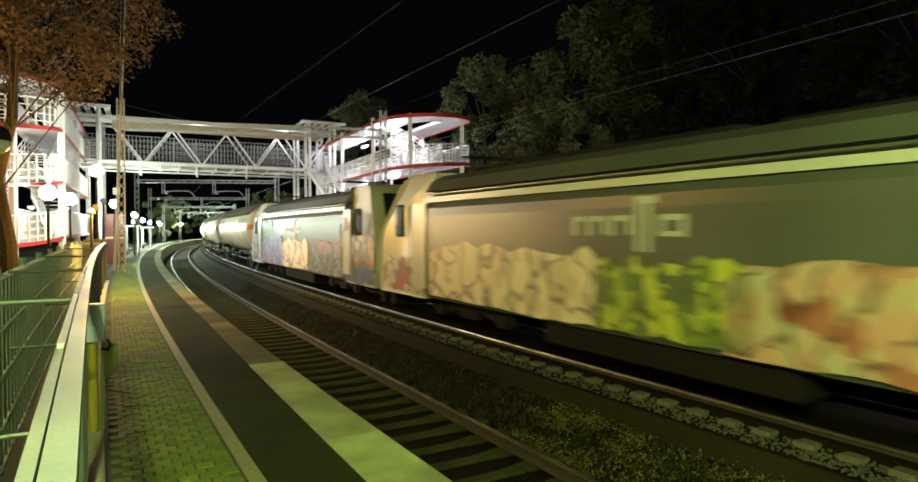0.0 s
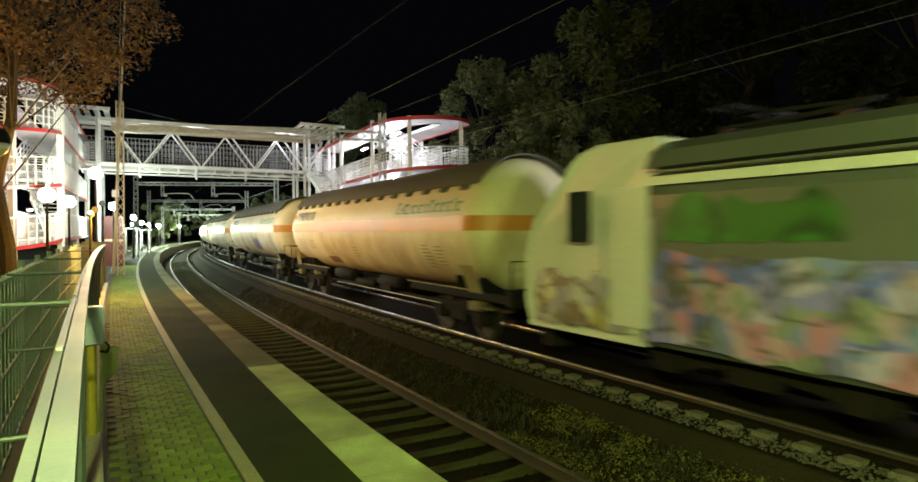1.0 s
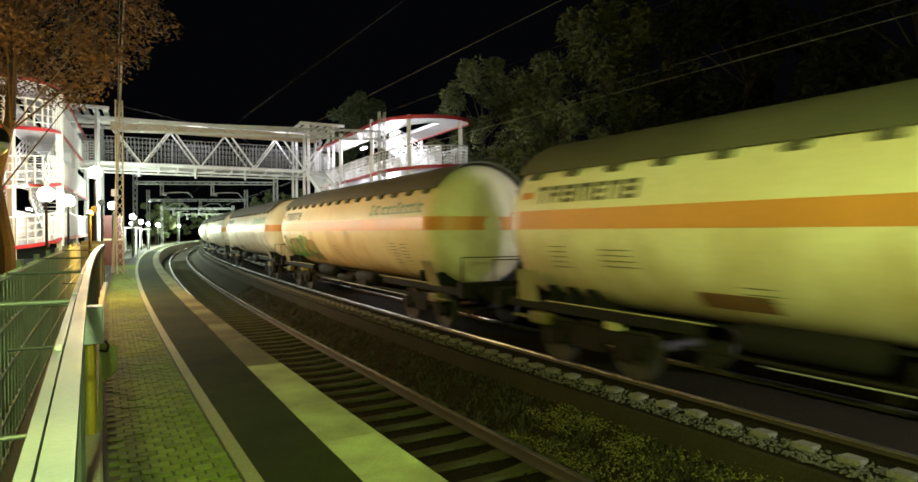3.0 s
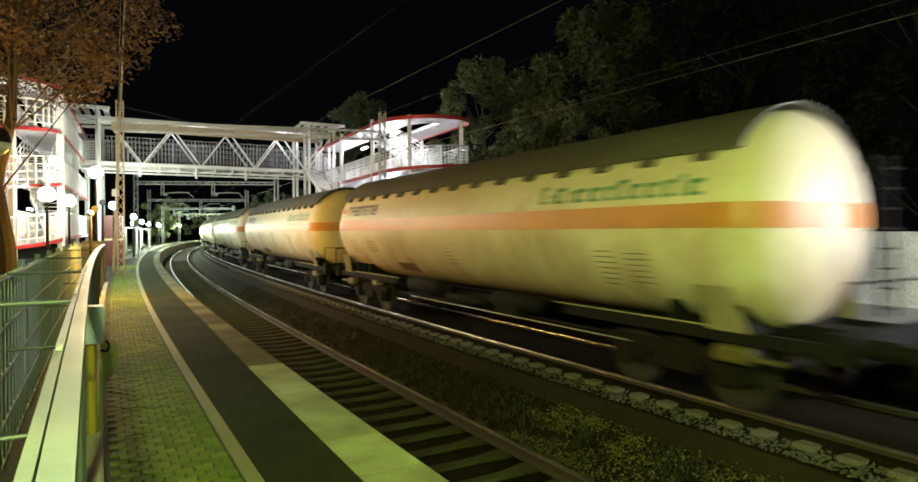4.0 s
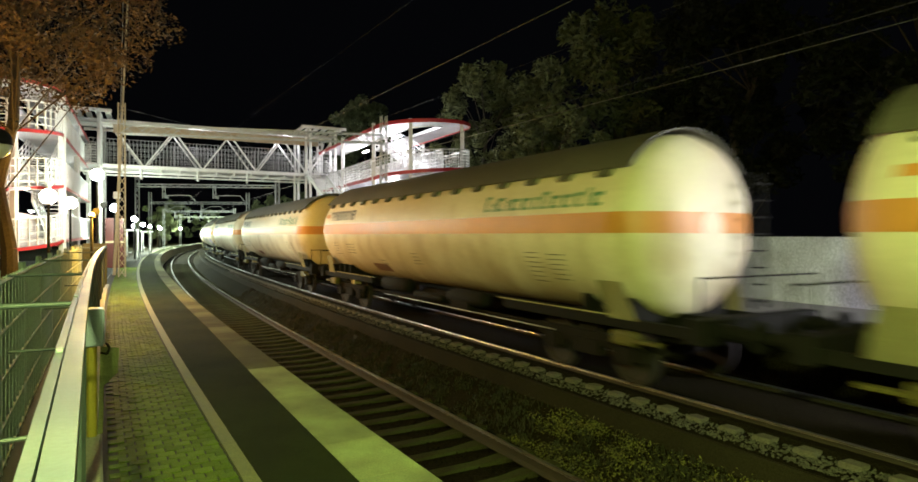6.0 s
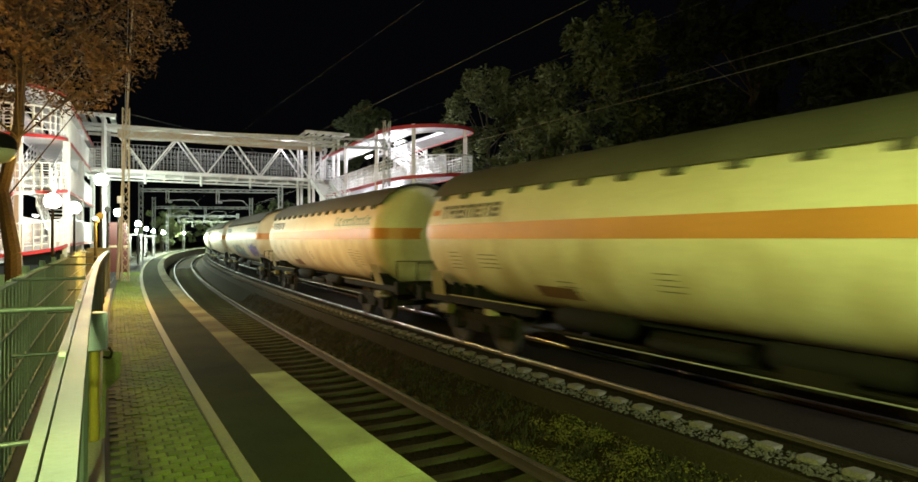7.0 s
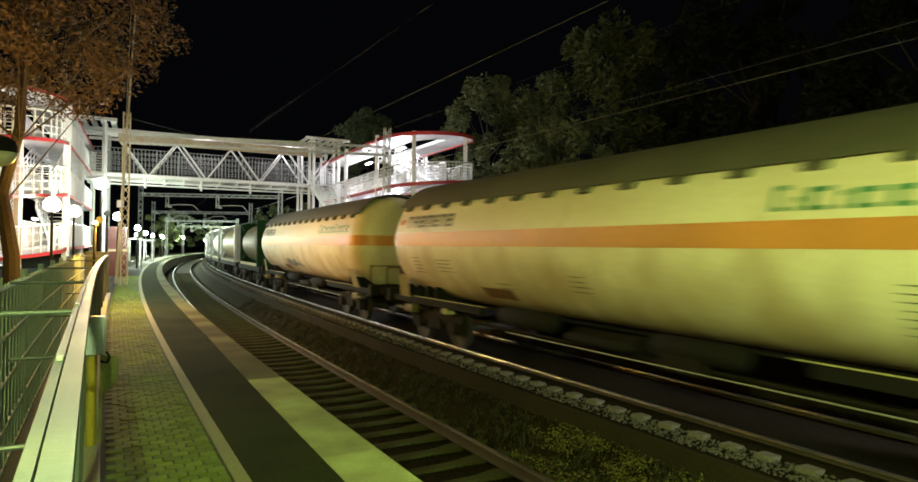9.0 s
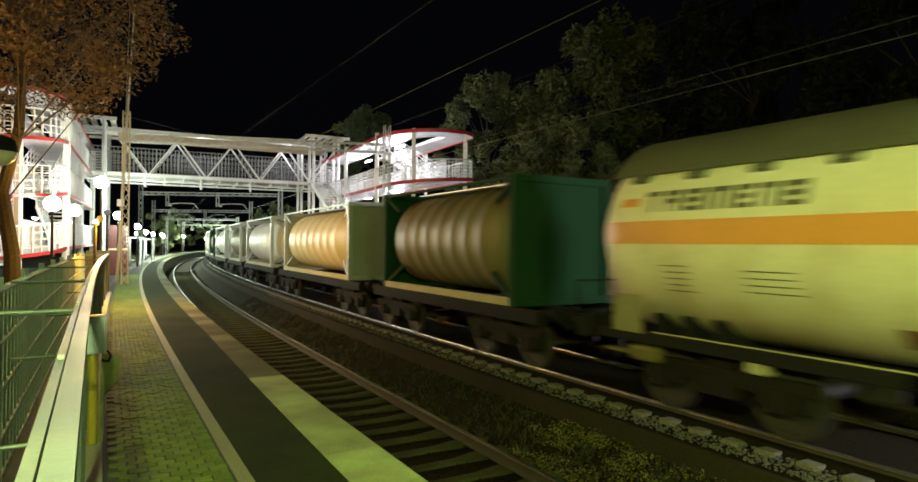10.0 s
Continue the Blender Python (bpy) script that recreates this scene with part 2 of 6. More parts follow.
def spray(name, colours, scale=1.6):
    """Bands and blobs of sprayed colour with dark outlines."""
    m = bpy.data.materials.new(name)
    m.use_nodes = True
    n, l = m.node_tree.nodes, m.node_tree.links
    b = n["Principled BSDF"]
    b.inputs["Roughness"].default_value = 0.45
    tc = n.new("ShaderNodeTexCoord")
    warp = n.new("ShaderNodeTexNoise")
    warp.inputs["Scale"].default_value, warp.inputs["Detail"].default_value = scale * 0.8, 1
    add = n.new("ShaderNodeVectorMath")
    add.operation = "MULTIPLY_ADD"
    add.inputs[1].default_value = (0.5, 0.2, 0.5)
    l.new(tc.outputs["Object"], warp.inputs["Vector"])
    l.new(warp.outputs["Color"], add.inputs[0]), l.new(tc.outputs["Object"], add.inputs[2])
    vor = n.new("ShaderNodeTexVoronoi")
    vor.inputs["Scale"].default_value = scale
    l.new(add.outputs[0], vor.inputs["Vector"])
    sep = n.new("ShaderNodeSeparateColor")
    l.new(vor.outputs["Color"], sep.inputs["Color"])
    ramp = n.new("ShaderNodeValToRGB")
    ramp.color_ramp.interpolation = "CONSTANT"
    e = ramp.color_ramp.elements
    e[0].color, e[0].position = (*colours[0], 1), 0
    e[1].color, e[1].position = (*colours[1], 1), 1 / len(colours)
    for i, c in enumerate(colours[2:], 2):
        k = e.new(i / len(colours))
        k.color = (*c, 1)
    l.new(sep.outputs["Red"], ramp.inputs["Fac"])
    stroke = n.new("ShaderNodeTexNoise")
    stroke.inputs["Scale"].default_value, stroke.inputs["Detail"].default_value = scale * 0.55, 1.5
    l.new(tc.outputs["Object"], stroke.inputs["Vector"])
    edge = n.new("ShaderNodeValToRGB")
    e = edge.color_ramp.elements
    e[0].position, e[0].color = 0.45, (1, 1, 1, 1)
    e[1].position, e[1].color = 0.55, (1, 1, 1, 1)
    for at, v in ((0.485, 0.2), (0.505, 0.2)):
        k = e.new(at)
        k.color = (v, v, v, 1)
    l.new(stroke.outputs["Fac"], edge.inputs["Fac"])
    mix = n.new("ShaderNodeMix")
    mix.data_type = "RGBA"
    mix.inputs["A"].default_value = (*[c * 0.25 for c in colours[-1]], 1)
    l.new(edge.outputs["Color"], mix.inputs["Factor"]), l.new(ramp.outputs["Color"], mix.inputs["B"])
    l.new(mix.outputs["Result"], b.inputs["Base Color"])
    return m


M_SPRAY_PALE = spray("spray_pale", ((0.74, 0.60, 0.46), (0.76, 0.63, 0.50), (0.70, 0.55, 0.42), (0.74, 0.62, 0.48), (0.60, 0.45, 0.34)), 2.8)
M_SPRAY_YELLOW = spray("spray_yellow", ((0.38, 0.42, 0.04), (0.5, 0.5, 0.06), (0.14, 0.2, 0.04), (0.1, 0.12, 0.06), (0.3, 0.33, 0.05)), 3.6)
M_SPRAY_SALMON = spray("spray_salmon", ((0.56, 0.30, 0.24), (0.42, 0.13, 0.10), (0.50, 0.36, 0.27), (0.46, 0.40, 0.29), (0.56, 0.32, 0.26), (0.50, 0.38, 0.28), (0.38, 0.14, 0.10)), 3.4)
M_SPRAY_RED = spray("spray_red", ((0.30, 0.08, 0.05), (0.10, 0.12, 0.09), (0.34, 0.12, 0.06), (0.09, 0.10, 0.08), (0.26, 0.20, 0.14)), 5.0)
M_SPRAY_MIX = spray("spray_mix", ((0.10, 0.12, 0.09), (0.26, 0.26, 0.20), (0.06, 0.07, 0.06), (0.18, 0.09, 0.06), (0.12, 0.13, 0.10), (0.19, 0.18, 0.14)), 6.5)
M_SPRAY_BLUE = spray("spray_blue", ((0.20, 0.17, 0.50), (0.10, 0.12, 0.50), (0.36, 0.15, 0.27), (0.34, 0.28, 0.52), (0.16, 0.19, 0.44), (0.08, 0.08, 0.13), (0.36, 0.23, 0.34), (0.20, 0.21, 0.20)), 3.8)
M_SPRAY_GREEN = spray("spray_green", ((0.06, 0.25, 0.04), (0.12, 0.38, 0.06), (0.32, 0.30, 0.14), (0.05, 0.13, 0.03), (0.3, 0.2, 0.08)), 2.6)
M_SPRAY_DARK = spray("spray_dark", ((0.14, 0.17, 0.16), (0.32, 0.32, 0.22), (0.09, 0.12, 0.14), (0.05, 0.09, 0.24), (0.42, 0.40, 0.28), (0.12, 0.14, 0.13)), 3.4)
M_BOXGREY = mat("box_grey", (0.30, 0.35, 0.58), 0.5, vary=0.06, grain=5, bump=0.03)
M_BOWL = mat("lamp_bowl", (0.55, 0.52, 0.35), 0.3, vary=0.05, bump=0)
M_CARDARK = mat("car_dark", (0.02, 0.022, 0.028), 0.2, vary=0.02, bump=0, coat=0.5)
M_CARRED = mat("car_red", (0.12, 0.015, 0.015), 0.2, vary=0.02, bump=0, coat=0.5)
M_PAVER_ISLAND = mat("paving_brick_far", (0.104, 0.152, 0.022), 0.85, vary=0.25, grain=5, bump=0.35, dirt=(0.045, 0.054, 0.010), dirt_amount=0.6, random_piece=0.22, spec=0.12, island=True)
M_WIRE = mat("wire", (0.022, 0.020, 0.018), 0.6, 0.0, vary=0.1, bump=0)
M_DARKRED = mat("kiosk_red", (0.08, 0.010, 0.010), 0.5, vary=0.1, bump=0.02)
M_BROWNPANEL = mat("brown_panel", (0.20, 0.09, 0.04), 0.7, vary=0.2, bump=0.05)
M_MESHGREY = mat("mesh_grey", (0.30, 0.30, 0.31), 0.6, 0.3, vary=0.1, bump=0)
M_BULB_WARM = glow("lamp_glow_warm", (1.0, 0.80, 0.62), 30)
M_SPRAY_CAB = spray("spray_cab", ((0.5, 0.48, 0.42), (0.55, 0.27, 0.03), (0.10, 0.11, 0.12), (0.55, 0.32, 0.04), (0.40, 0.44, 0.14), (0.16, 0.16, 0.12), (0.5, 0.27, 0.04)), 3.2)
M_STREET = mat("street_asphalt", (0.030, 0.029, 0.027), 0.9, vary=0.25, grain=3, bump=0.4, fine=60)
M_EMBLEM = mat("emblem_red", (0.30, 0.03, 0.07), 0.5, vary=0.1, bump=0)
M_LEAFY = mat("leafy_weeds", (0.125, 0.12, 0.022), 0.7, vary=0.4, bump=0)
M_SADDLE = mat("saddle_grime", (0.38, 0.34, 0.18), 0.8, vary=0.2, bump=0.1)
M_SPRAY_LILAC = spray("spray_lilac", ((0.42, 0.40, 0.40), (0.46, 0.42, 0.34), (0.28, 0.26, 0.34), (0.20, 0.13, 0.10), (0.40, 0.34, 0.12)), 3.4)
M_SPRAY_REDCAB = spray("spray_redcab", ((0.52, 0.50, 0.40), (0.30, 0.07, 0.05), (0.50, 0.47, 0.36), (0.42, 0.44, 0.08), (0.5, 0.48, 0.38), (0.28, 0.27, 0.2)), 2.6)
M_GREEN_RECT = spray("green_rect", ((0.035, 0.115, 0.02), (0.035, 0.13, 0.02), (0.035, 0.10, 0.02), (0.04, 0.09, 0.03)), 1.6)
M_SPRAY_NAVY = spray("spray_navy", ((0.03, 0.04, 0.13), (0.05, 0.05, 0.10), (0.04, 0.06, 0.18), (0.16, 0.14, 0.03), (0.04, 0.04, 0.07)), 3.0)


# ---- mesh helpers ----
def finish(name, bm, material, parent=None, label="", smooth=False):
    me = bpy.data.meshes.new(name)
    bm.normal_update()
    bm.to_mesh(me)
    bm.free()
    for m in (material if isinstance(material, (list, tuple)) else [material]):
        me.materials.append(m)
    if smooth:
        for p in me.polygons:
            p.use_smooth = True
    ob = new(name, me)
    if parent is not None:
        ob.parent = parent
    if label:
        tagged(ob, label)
    return ob


def part(name, bm, material, parent, label="", smooth=False):
    return finish(name, bm, material, parent, label, smooth)


def bar(bm, a, b, w, h=None, up=(0, 0, 1)):
    """A square bar from a to b."""
    a, b = Vector(a), Vector(b)
    h = h or w
    d = (b - a).normalized()
    u = Vector(up)
    if abs(d.dot(u)) > 0.98:
        u = Vector((1, 0, 0))
    x = d.cross(u).normalized() * w / 2
    y = x.cross(d).normalized() * h / 2
    vs = [bm.verts.new(p + i * x + j * y) for p in (a, b) for i, j in ((-1, -1), (1, -1), (1, 1), (-1, 1))]
    for f in ((3, 2, 1, 0), (4, 5, 6, 7), (0, 1, 5, 4), (1, 2, 6, 5), (2, 3, 7, 6), (3, 0, 4, 7)):
        bm.faces.new([vs[i] for i in f])


def rod(bm, a, b, r, n=8, r2=None):
    a, b = Vector(a), Vector(b)
    r2 = r if r2 is None else r2
    d = (b - a).normalized()
    u = Vector((0, 0, 1)) if abs(d.z) < 0.95 else Vector((1, 0, 0))
    x = d.cross(u).normalized()
    y = x.cross(d)
    ring = [[bm.verts.new(p + q * (math.cos(k * 2 * math.pi / n) * x + math.sin(k * 2 * math.pi / n) * y)) for k in range(n)] for p, q in ((a, r), (b, r2))]
    for k in range(n):
        bm.faces.new((ring[0][k], ring[0][(k + 1) % n], ring[1][(k + 1) % n], ring[1][k]))
    bm.faces.new(ring[0][::-1])
    bm.faces.new(ring[1])


def box(bm, x0, x1, y0, y1, z0, z1, bevel=0.0):
    vs = [bm.verts.new((x, y, z)) for z in (z0, z1) for x, y in ((x0, y0), (x1, y0), (x1, y1), (x0, y1))]
    fs = [bm.faces.new([vs[i] for i in f]) for f in ((3, 2, 1, 0), (4, 5, 6, 7), (0, 1, 5, 4), (1, 2, 6, 5), (2, 3, 7, 6), (3, 0, 4, 7))]
    if bevel:
        es = list({e for f in fs for e in f.edges})
        bmesh.ops.bevel(bm, geom=es, offset=bevel, segments=2, affect="EDGES", profile=0.5)


def sweep(bm, profile, s0, s1, step=1.5, closed=True):
    """A profile of (off, z) drawn along the line."""
    n = max(1, int(abs(s1 - s0) / step))
    rows = [[bm.verts.new(tp(s0 + (s1 - s0) * i / n, o, z)) for o, z in profile] for i in range(n + 1)]
    k = len(profile)
    for a, b in zip(rows, rows[1:]):
        for j in range(k if closed else k - 1):
            bm.faces.new((a[j], a[(j + 1) % k], b[(j + 1) % k], b[j]))
    if closed:
        bm.faces.new(rows[0][::-1])
        bm.faces.new(rows[-1])
    bmesh.ops.recalc_face_normals(bm, faces=bm.faces)


def lathe(bm, profile, n=24, axis="z", arc=None):
    """Rings of (radius, height) about an axis."""
    rings = []
    for r, h in profile:
        ring = []
        for k in range(n):
            a = 2 * math.pi * k / n
            c, s = r * math.cos(a), r * math.sin(a)
            ring.append(bm.verts.new((c, s, h) if axis == "z" else (h, c, s) if axis == "x" else (c, h, s)))
        rings.append(ring)
    for a, b in zip(rings, rings[1:]):
        for k in range(n):
            bm.faces.new((a[k], a[(k + 1) % n], b[(k + 1) % n], b[k]))
    bm.faces.new(rings[0][::-1])
    bm.faces.new(rings[-1])
    bmesh.ops.recalc_face_normals(bm, faces=bm.faces)
    return rings


def empty(name, m=None):
    ob = new(name)
    if m is not None:
        ob.matrix_basis = m
    return ob


# ---- ground, tracks and platform ----
def structure(name, bm, material, label, category, smooth=False):
    return tagged(finish(name, bm, material, smooth=smooth), label, category, kind="structure")


def build_ground():
    bm = bmesh.new()
    sweep(bm, [(900, -0.5), (26, -0.4), (4.62, -0.35), (4.6, -1.9), (1.7, -1.9), (1.6, -1.2), (-1.4, -1.2), (-2.18, -0.66), (-2.3, -0.62), (-6.0, -0.62), (-6.4, -0.7), (-9, -0.4), (-60, 0.2), (-500, 0.3)], -260, 700, 10, closed=False)
    structure("ground", bm, M_GROUND, "dark bare earth ground beside the railway at night", "ground")
    for off, z, shape in ((0.0, Z_NEAR, ((1.72, -1.3), (1.70, -1.17), (-1.35, -1.17), (-1.6, -1.25))), (FAR, Z_FAR, ((-2.2, -0.75), (-2.22, -0.40), (-2.5, -0.352), (-2.64, -0.335), (-2.76, -0.283), (-5.2, -0.285), (-5.5, -0.75)))):
        bm = bmesh.new()
        sweep(bm, list(shape), -60, 260, 2.0, closed=False)
        structure("ballast", bm, M_BALLAST, "dirty crushed stone ballast under the track", "ballast")
        for side in (0.87, -0.87):
            bm = bmesh.new()
            o = off + side
            sweep(bm, [(o - 0.07, z - 0.17), (o + 0.07, z - 0.17), (o + 0.07, z - 0.155), (o + 0.012, z - 0.13), (o + 0.012, z - 0.045),
                       (o + 0.034, z - 0.035), (o + 0.034, z - 0.004), (o - 0.034, z - 0.004), (o - 0.034, z - 0.035), (o - 0.012, z - 0.045), (o - 0.012, z - 0.13), (o - 0.07, z - 0.155)], -60, 260, 2.0)
            rail = structure("rail", bm, M_RAIL, "rusty steel rail with a polished running surface", "rail")
            bm = bmesh.new()
            sweep(bm, [(o - 0.036, z - 0.02), (o + 0.036, z - 0.02), (o + 0.03, z), (o - 0.03, z)], -60, 260, 2.0)
            part("running_surface", bm, M_RAILTOP, rail, "worn shiny rail head")


def sleeper_mesh(material):
    """A concrete sleeper: wide ends that rise a little, a lower middle."""
    bm = bmesh.new()
    rows = []
    for y, w, z in ((-1.3, 0.10, 0.005), (-1.27, 0.125, 0.03), (-0.75, 0.125, 0.004), (-0.35, 0.10, -0.03), (0.35, 0.10, -0.03), (0.75, 0.125, 0.004), (1.27, 0.125, 0.03), (1.3, 0.10, 0.005)):
        rows.append([bm.verts.new(v) for v in ((-w - 0.02, y, -0.2), (-w, y, z - 0.02), (-w + 0.02, y, z), (w - 0.02, y, z), (w, y, z - 0.02), (w + 0.02, y, -0.2))])
    for a, b in zip(rows, rows[1:]):
        for j in range(6):
            bm.faces.new((a[j], b[j], b[(j + 1) % 6], a[(j + 1) % 6]))
    bm.faces.new(rows[0])
    bm.faces.new(rows[-1][::-1])
    bmesh.ops.recalc_face_normals(bm, faces=bm.faces)
    me = bpy.data.meshes.new("sleeper")
    bm.to_mesh(me)
    bm.free()
    me.materials.append(material)
    return me


def build_sleepers():
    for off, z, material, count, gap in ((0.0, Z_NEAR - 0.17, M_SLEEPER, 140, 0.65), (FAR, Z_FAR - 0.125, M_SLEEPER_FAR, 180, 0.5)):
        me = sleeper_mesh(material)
        bed = tagged(empty("sleeper_bed"), "row of weathered concrete sleepers under the rails", "sleepers", kind="structure")
        for i in range(count):
            ob = new("sleeper", me)
            ob.parent = bed
            ob.matrix_basis = tframe(-14 + i * gap, off, z + random.uniform(-0.008, 0.008), random.uniform(-0.8, 0.8))


EDGE, STRIP, LINE = 1.75, 2.27, 3.1


def build_platform():
    bm = bmesh.new()
    sweep(bm, [(EDGE + 0.05, -1.9), (EDGE + 0.05, -0.06), (4.55, -0.06), (4.55, -1.9)], -60, 260, 2)
    structure("platform", bm, M_CONCRETE, "raised concrete station platform", "platform")
    bm = bmesh.new()
    sweep(bm, [(EDGE + 0.3, -0.055), (EDGE + 0.3, -0.004), (LINE, -0.004), (LINE, -0.055)], -60, 260, 2)
    structure("platform_asphalt", bm, M_ASPHALT, "dark asphalt walking strip of the platform", "pavement")
    bm = bmesh.new()
    sweep(bm, [(LINE + 0.12, -0.055), (LINE + 0.12, -0.012), (4.5, -0.012), (4.5, -0.055)], -60, 260, 2)
    structure("paving_bed", bm, M_JOINT, "dark sand bed between the paving bricks", "pavement")
    bm = bmesh.new()
    sweep(bm, [(LINE, -0.055), (LINE, 0.006), (LINE + 0.13, 0.006), (LINE + 0.13, -0.055)], -60, 260, 2)
    structure("yellow_line", bm, M_YELLOW, "worn pale yellow kerb line along the platform", "kerb")


def build_track_kerb():
    """A low dark kerb that holds the far track's ballast."""
    bm = bmesh.new()
    sweep(bm, [(-2.25, -0.75), (-2.25, -0.405), (-2.17, -0.405), (-2.155, -0.42), (-2.14, -0.75)], -20, 120, 2)
    structure("ballast_kerb", bm, M_KERBDARK, "sooty low kerb along the far track's ballast", "kerb")


def build_street():
    bm = bmesh.new()
    sweep(bm, [(4.66, -0.36), (4.66, -0.335), (15.0, -0.36), (15.0, -0.40)], -12, 70, 2)
    structure("street", bm, M_STREET, "grey asphalt street beyond the fence", "road")


def build_far_platform():
    bm = bmesh.new()
    sweep(bm, [(-5.55, -0.9), (-5.55, 0.5), (-11.0, 0.5), (-11.0, -0.9)], -40, 90, 2)
    structure("far_platform", bm, M_CONCRETE, "grey concrete platform beyond the far track", "platform")
    # Dark sheet added over the edge: gloom under the train put into colour.
    bm = bmesh.new()
    sweep(bm, [(-5.51, -0.9), (-5.51, 0.42), (-5.55, 0.42), (-5.55, -0.9)], -40, 90, 2)
    structure("platform_dark_strip", bm, M_GROUND, "dark strip added over the far platform's face", "platform")
    bm = bmesh.new()
    sweep(bm, [(-10.4, 0.49), (-10.4, 2.1), (-10.6, 2.1), (-10.6, 0.49)], -30, 27, 2)
    structure("far_wall", bm, M_WALL, "white rendered wall along the far platform", "wall")


def build_edge_slabs():
    row = tagged(empty("platform_edge"), "pale concrete slabs along the platform edge", "platform edge", kind="structure")
    s = -3.0
    for i in range(110):
        n = 1.0
        bm = bmesh.new()
        w = random.uniform(-0.004, 0.004)
        ends = []
        for q in (s + 0.004, s + n - 0.004):
            inner = 2.20 + 0.19 * max(0.0, 1 - max(0.0, q - 4) / 11)
            ends.append([bm.verts.new(tp(q, o, z)) for o, z in ((EDGE + w, -0.09), (EDGE + w, -0.012), (EDGE + w + 0.012, 0.002), (inner, 0.002), (inner, -0.09))])
        for j in range(5):
            bm.faces.new((ends[0][j], ends[0][(j + 1) % 5], ends[1][(j + 1) % 5], ends[1][j]))
        bm.faces.new(ends[0][::-1])
        bm.faces.new(ends[1])
        bmesh.ops.recalc_face_normals(bm, faces=bm.faces)
        # Slabs from s = 9.6 on take the darker material.
        part("slab", bm, M_EDGE if s < 9.6 else M_EDGE_DARK, row)
        s += n


def pebbles(name, count, s0, s1, o0, o1, zf, size, material, label):
    """Loose stones, each a rough lump, as one heap."""
    verts, faces = [], []
    for i in range(count):
        s, o = s0 + (s1 - s0) * random.random() ** 1.5, random.uniform(o0, o1)
        c = tp(s, o, zf(o))
        r = size * random.uniform(0.5, 1.3)
        k = len(verts)
        q = [Vector((random.uniform(0.6, 1) * a, random.uniform(0.6, 1) * b, random.uniform(0.5, 0.9) * e)) * r for a, b, e in ((1, 0.1, 0), (0.1, 1, 0.1), (-1, 0.1, 0), (0, -1, 0.1), (0.2, 0, 1), (0, 0.1, -0.6))]
        turn = Euler((0, 0, random.uniform(0, 6.3))).to_matrix()
        verts += [tuple(c + turn @ v) for v in q]
        faces += [(k + a, k + b, k + e) for a, b, e in ((0, 1, 4), (1, 2, 4), (2, 3, 4), (3, 0, 4), (1, 0, 5), (2, 1, 5), (3, 2, 5), (0, 3, 5))]
    me = bpy.data.meshes.new(name)
    me.from_pydata(verts, [], faces)
    me.materials.append(material)
    return tagged(new(name, me), label, "stones", kind="stuff")


def weeds(name, count, s0, s1, o0, o1, zf, height, material, label):
    verts, faces = [], []
    tufts = [(s0 + (s1 - s0) * random.random() ** 1.6, random.uniform(o0, o1)) for i in range(count // 24)]
    for s, o in tufts:
        big = random.uniform(0.5, 1.3)
        for i in range(24):
            ss, oo = s + random.gauss(0, 0.09), o + random.gauss(0, 0.07)
            c = tp(ss, oo, zf(oo) - 0.01)
            h = height * big * random.uniform(0.35, 1.1)
            a = random.uniform(0, 6.3)
            w = random.uniform(0.006, 0.016)
            lean = Vector((math.cos(a), math.sin(a), 0)) * h * random.uniform(0.2, 0.9)
            side = Vector((-math.sin(a), math.cos(a), 0)) * w
            k = len(verts)
            mid = c + lean * 0.45 + Vector((0, 0, h * 0.7))
            verts += [tuple(c - side), tuple(c + side), tuple(mid + side * 0.9), tuple(mid - side * 0.9), tuple(c + lean + Vector((0, 0, h * 0.85)))]
            faces += [(k, k + 1, k + 2, k + 3), (k + 3, k + 2, k + 4)]
    me = bpy.data.meshes.new(name)
    me.from_pydata(verts, [], faces)
    me.materials.append(material)
    return tagged(new(name, me), label, "weeds", kind="stuff")


def leafy_weeds():
    """Broad small leaves in clumps on the near bank."""
    verts, faces = [], []
    for i in range(150):
        s, o = 3.0 + 5.0 * random.random(), random.uniform(-2.12, -1.25)
        big = random.uniform(0.4, 1.0)
        for j in range(46):
            p = tp(s + random.gauss(0, 0.13), o + random.gauss(0, 0.09), bank_z(o) + random.uniform(0.0, 0.16) * big)
            t = Euler((random.uniform(-0.9, 0.9), random.uniform(-0.9, 0.9), random.uniform(0, 6.3))).to_matrix()
            w = random.uniform(0.012, 0.03)
            k = len(verts)
            verts += [tuple(p + t @ Vector(v)) for v in ((-w * 0.45, 0, 0), (0, -w, 0), (w * 0.45, 0, 0), (0, w, 0))]
            faces.append((k, k + 1, k + 2, k + 3))
    me = bpy.data.meshes.new("leafy_weeds")
    me.from_pydata(verts, [], faces)
    me.materials.append(M_LEAFY)
    tagged(new("leafy_weeds", me), "yellow-green leafy weeds beside the near track", "weeds", kind="stuff")


def bank_z(o):
    return -1.2 + (-1.4 - o) / 0.78 * 0.54 if o < -1.4 else -1.2


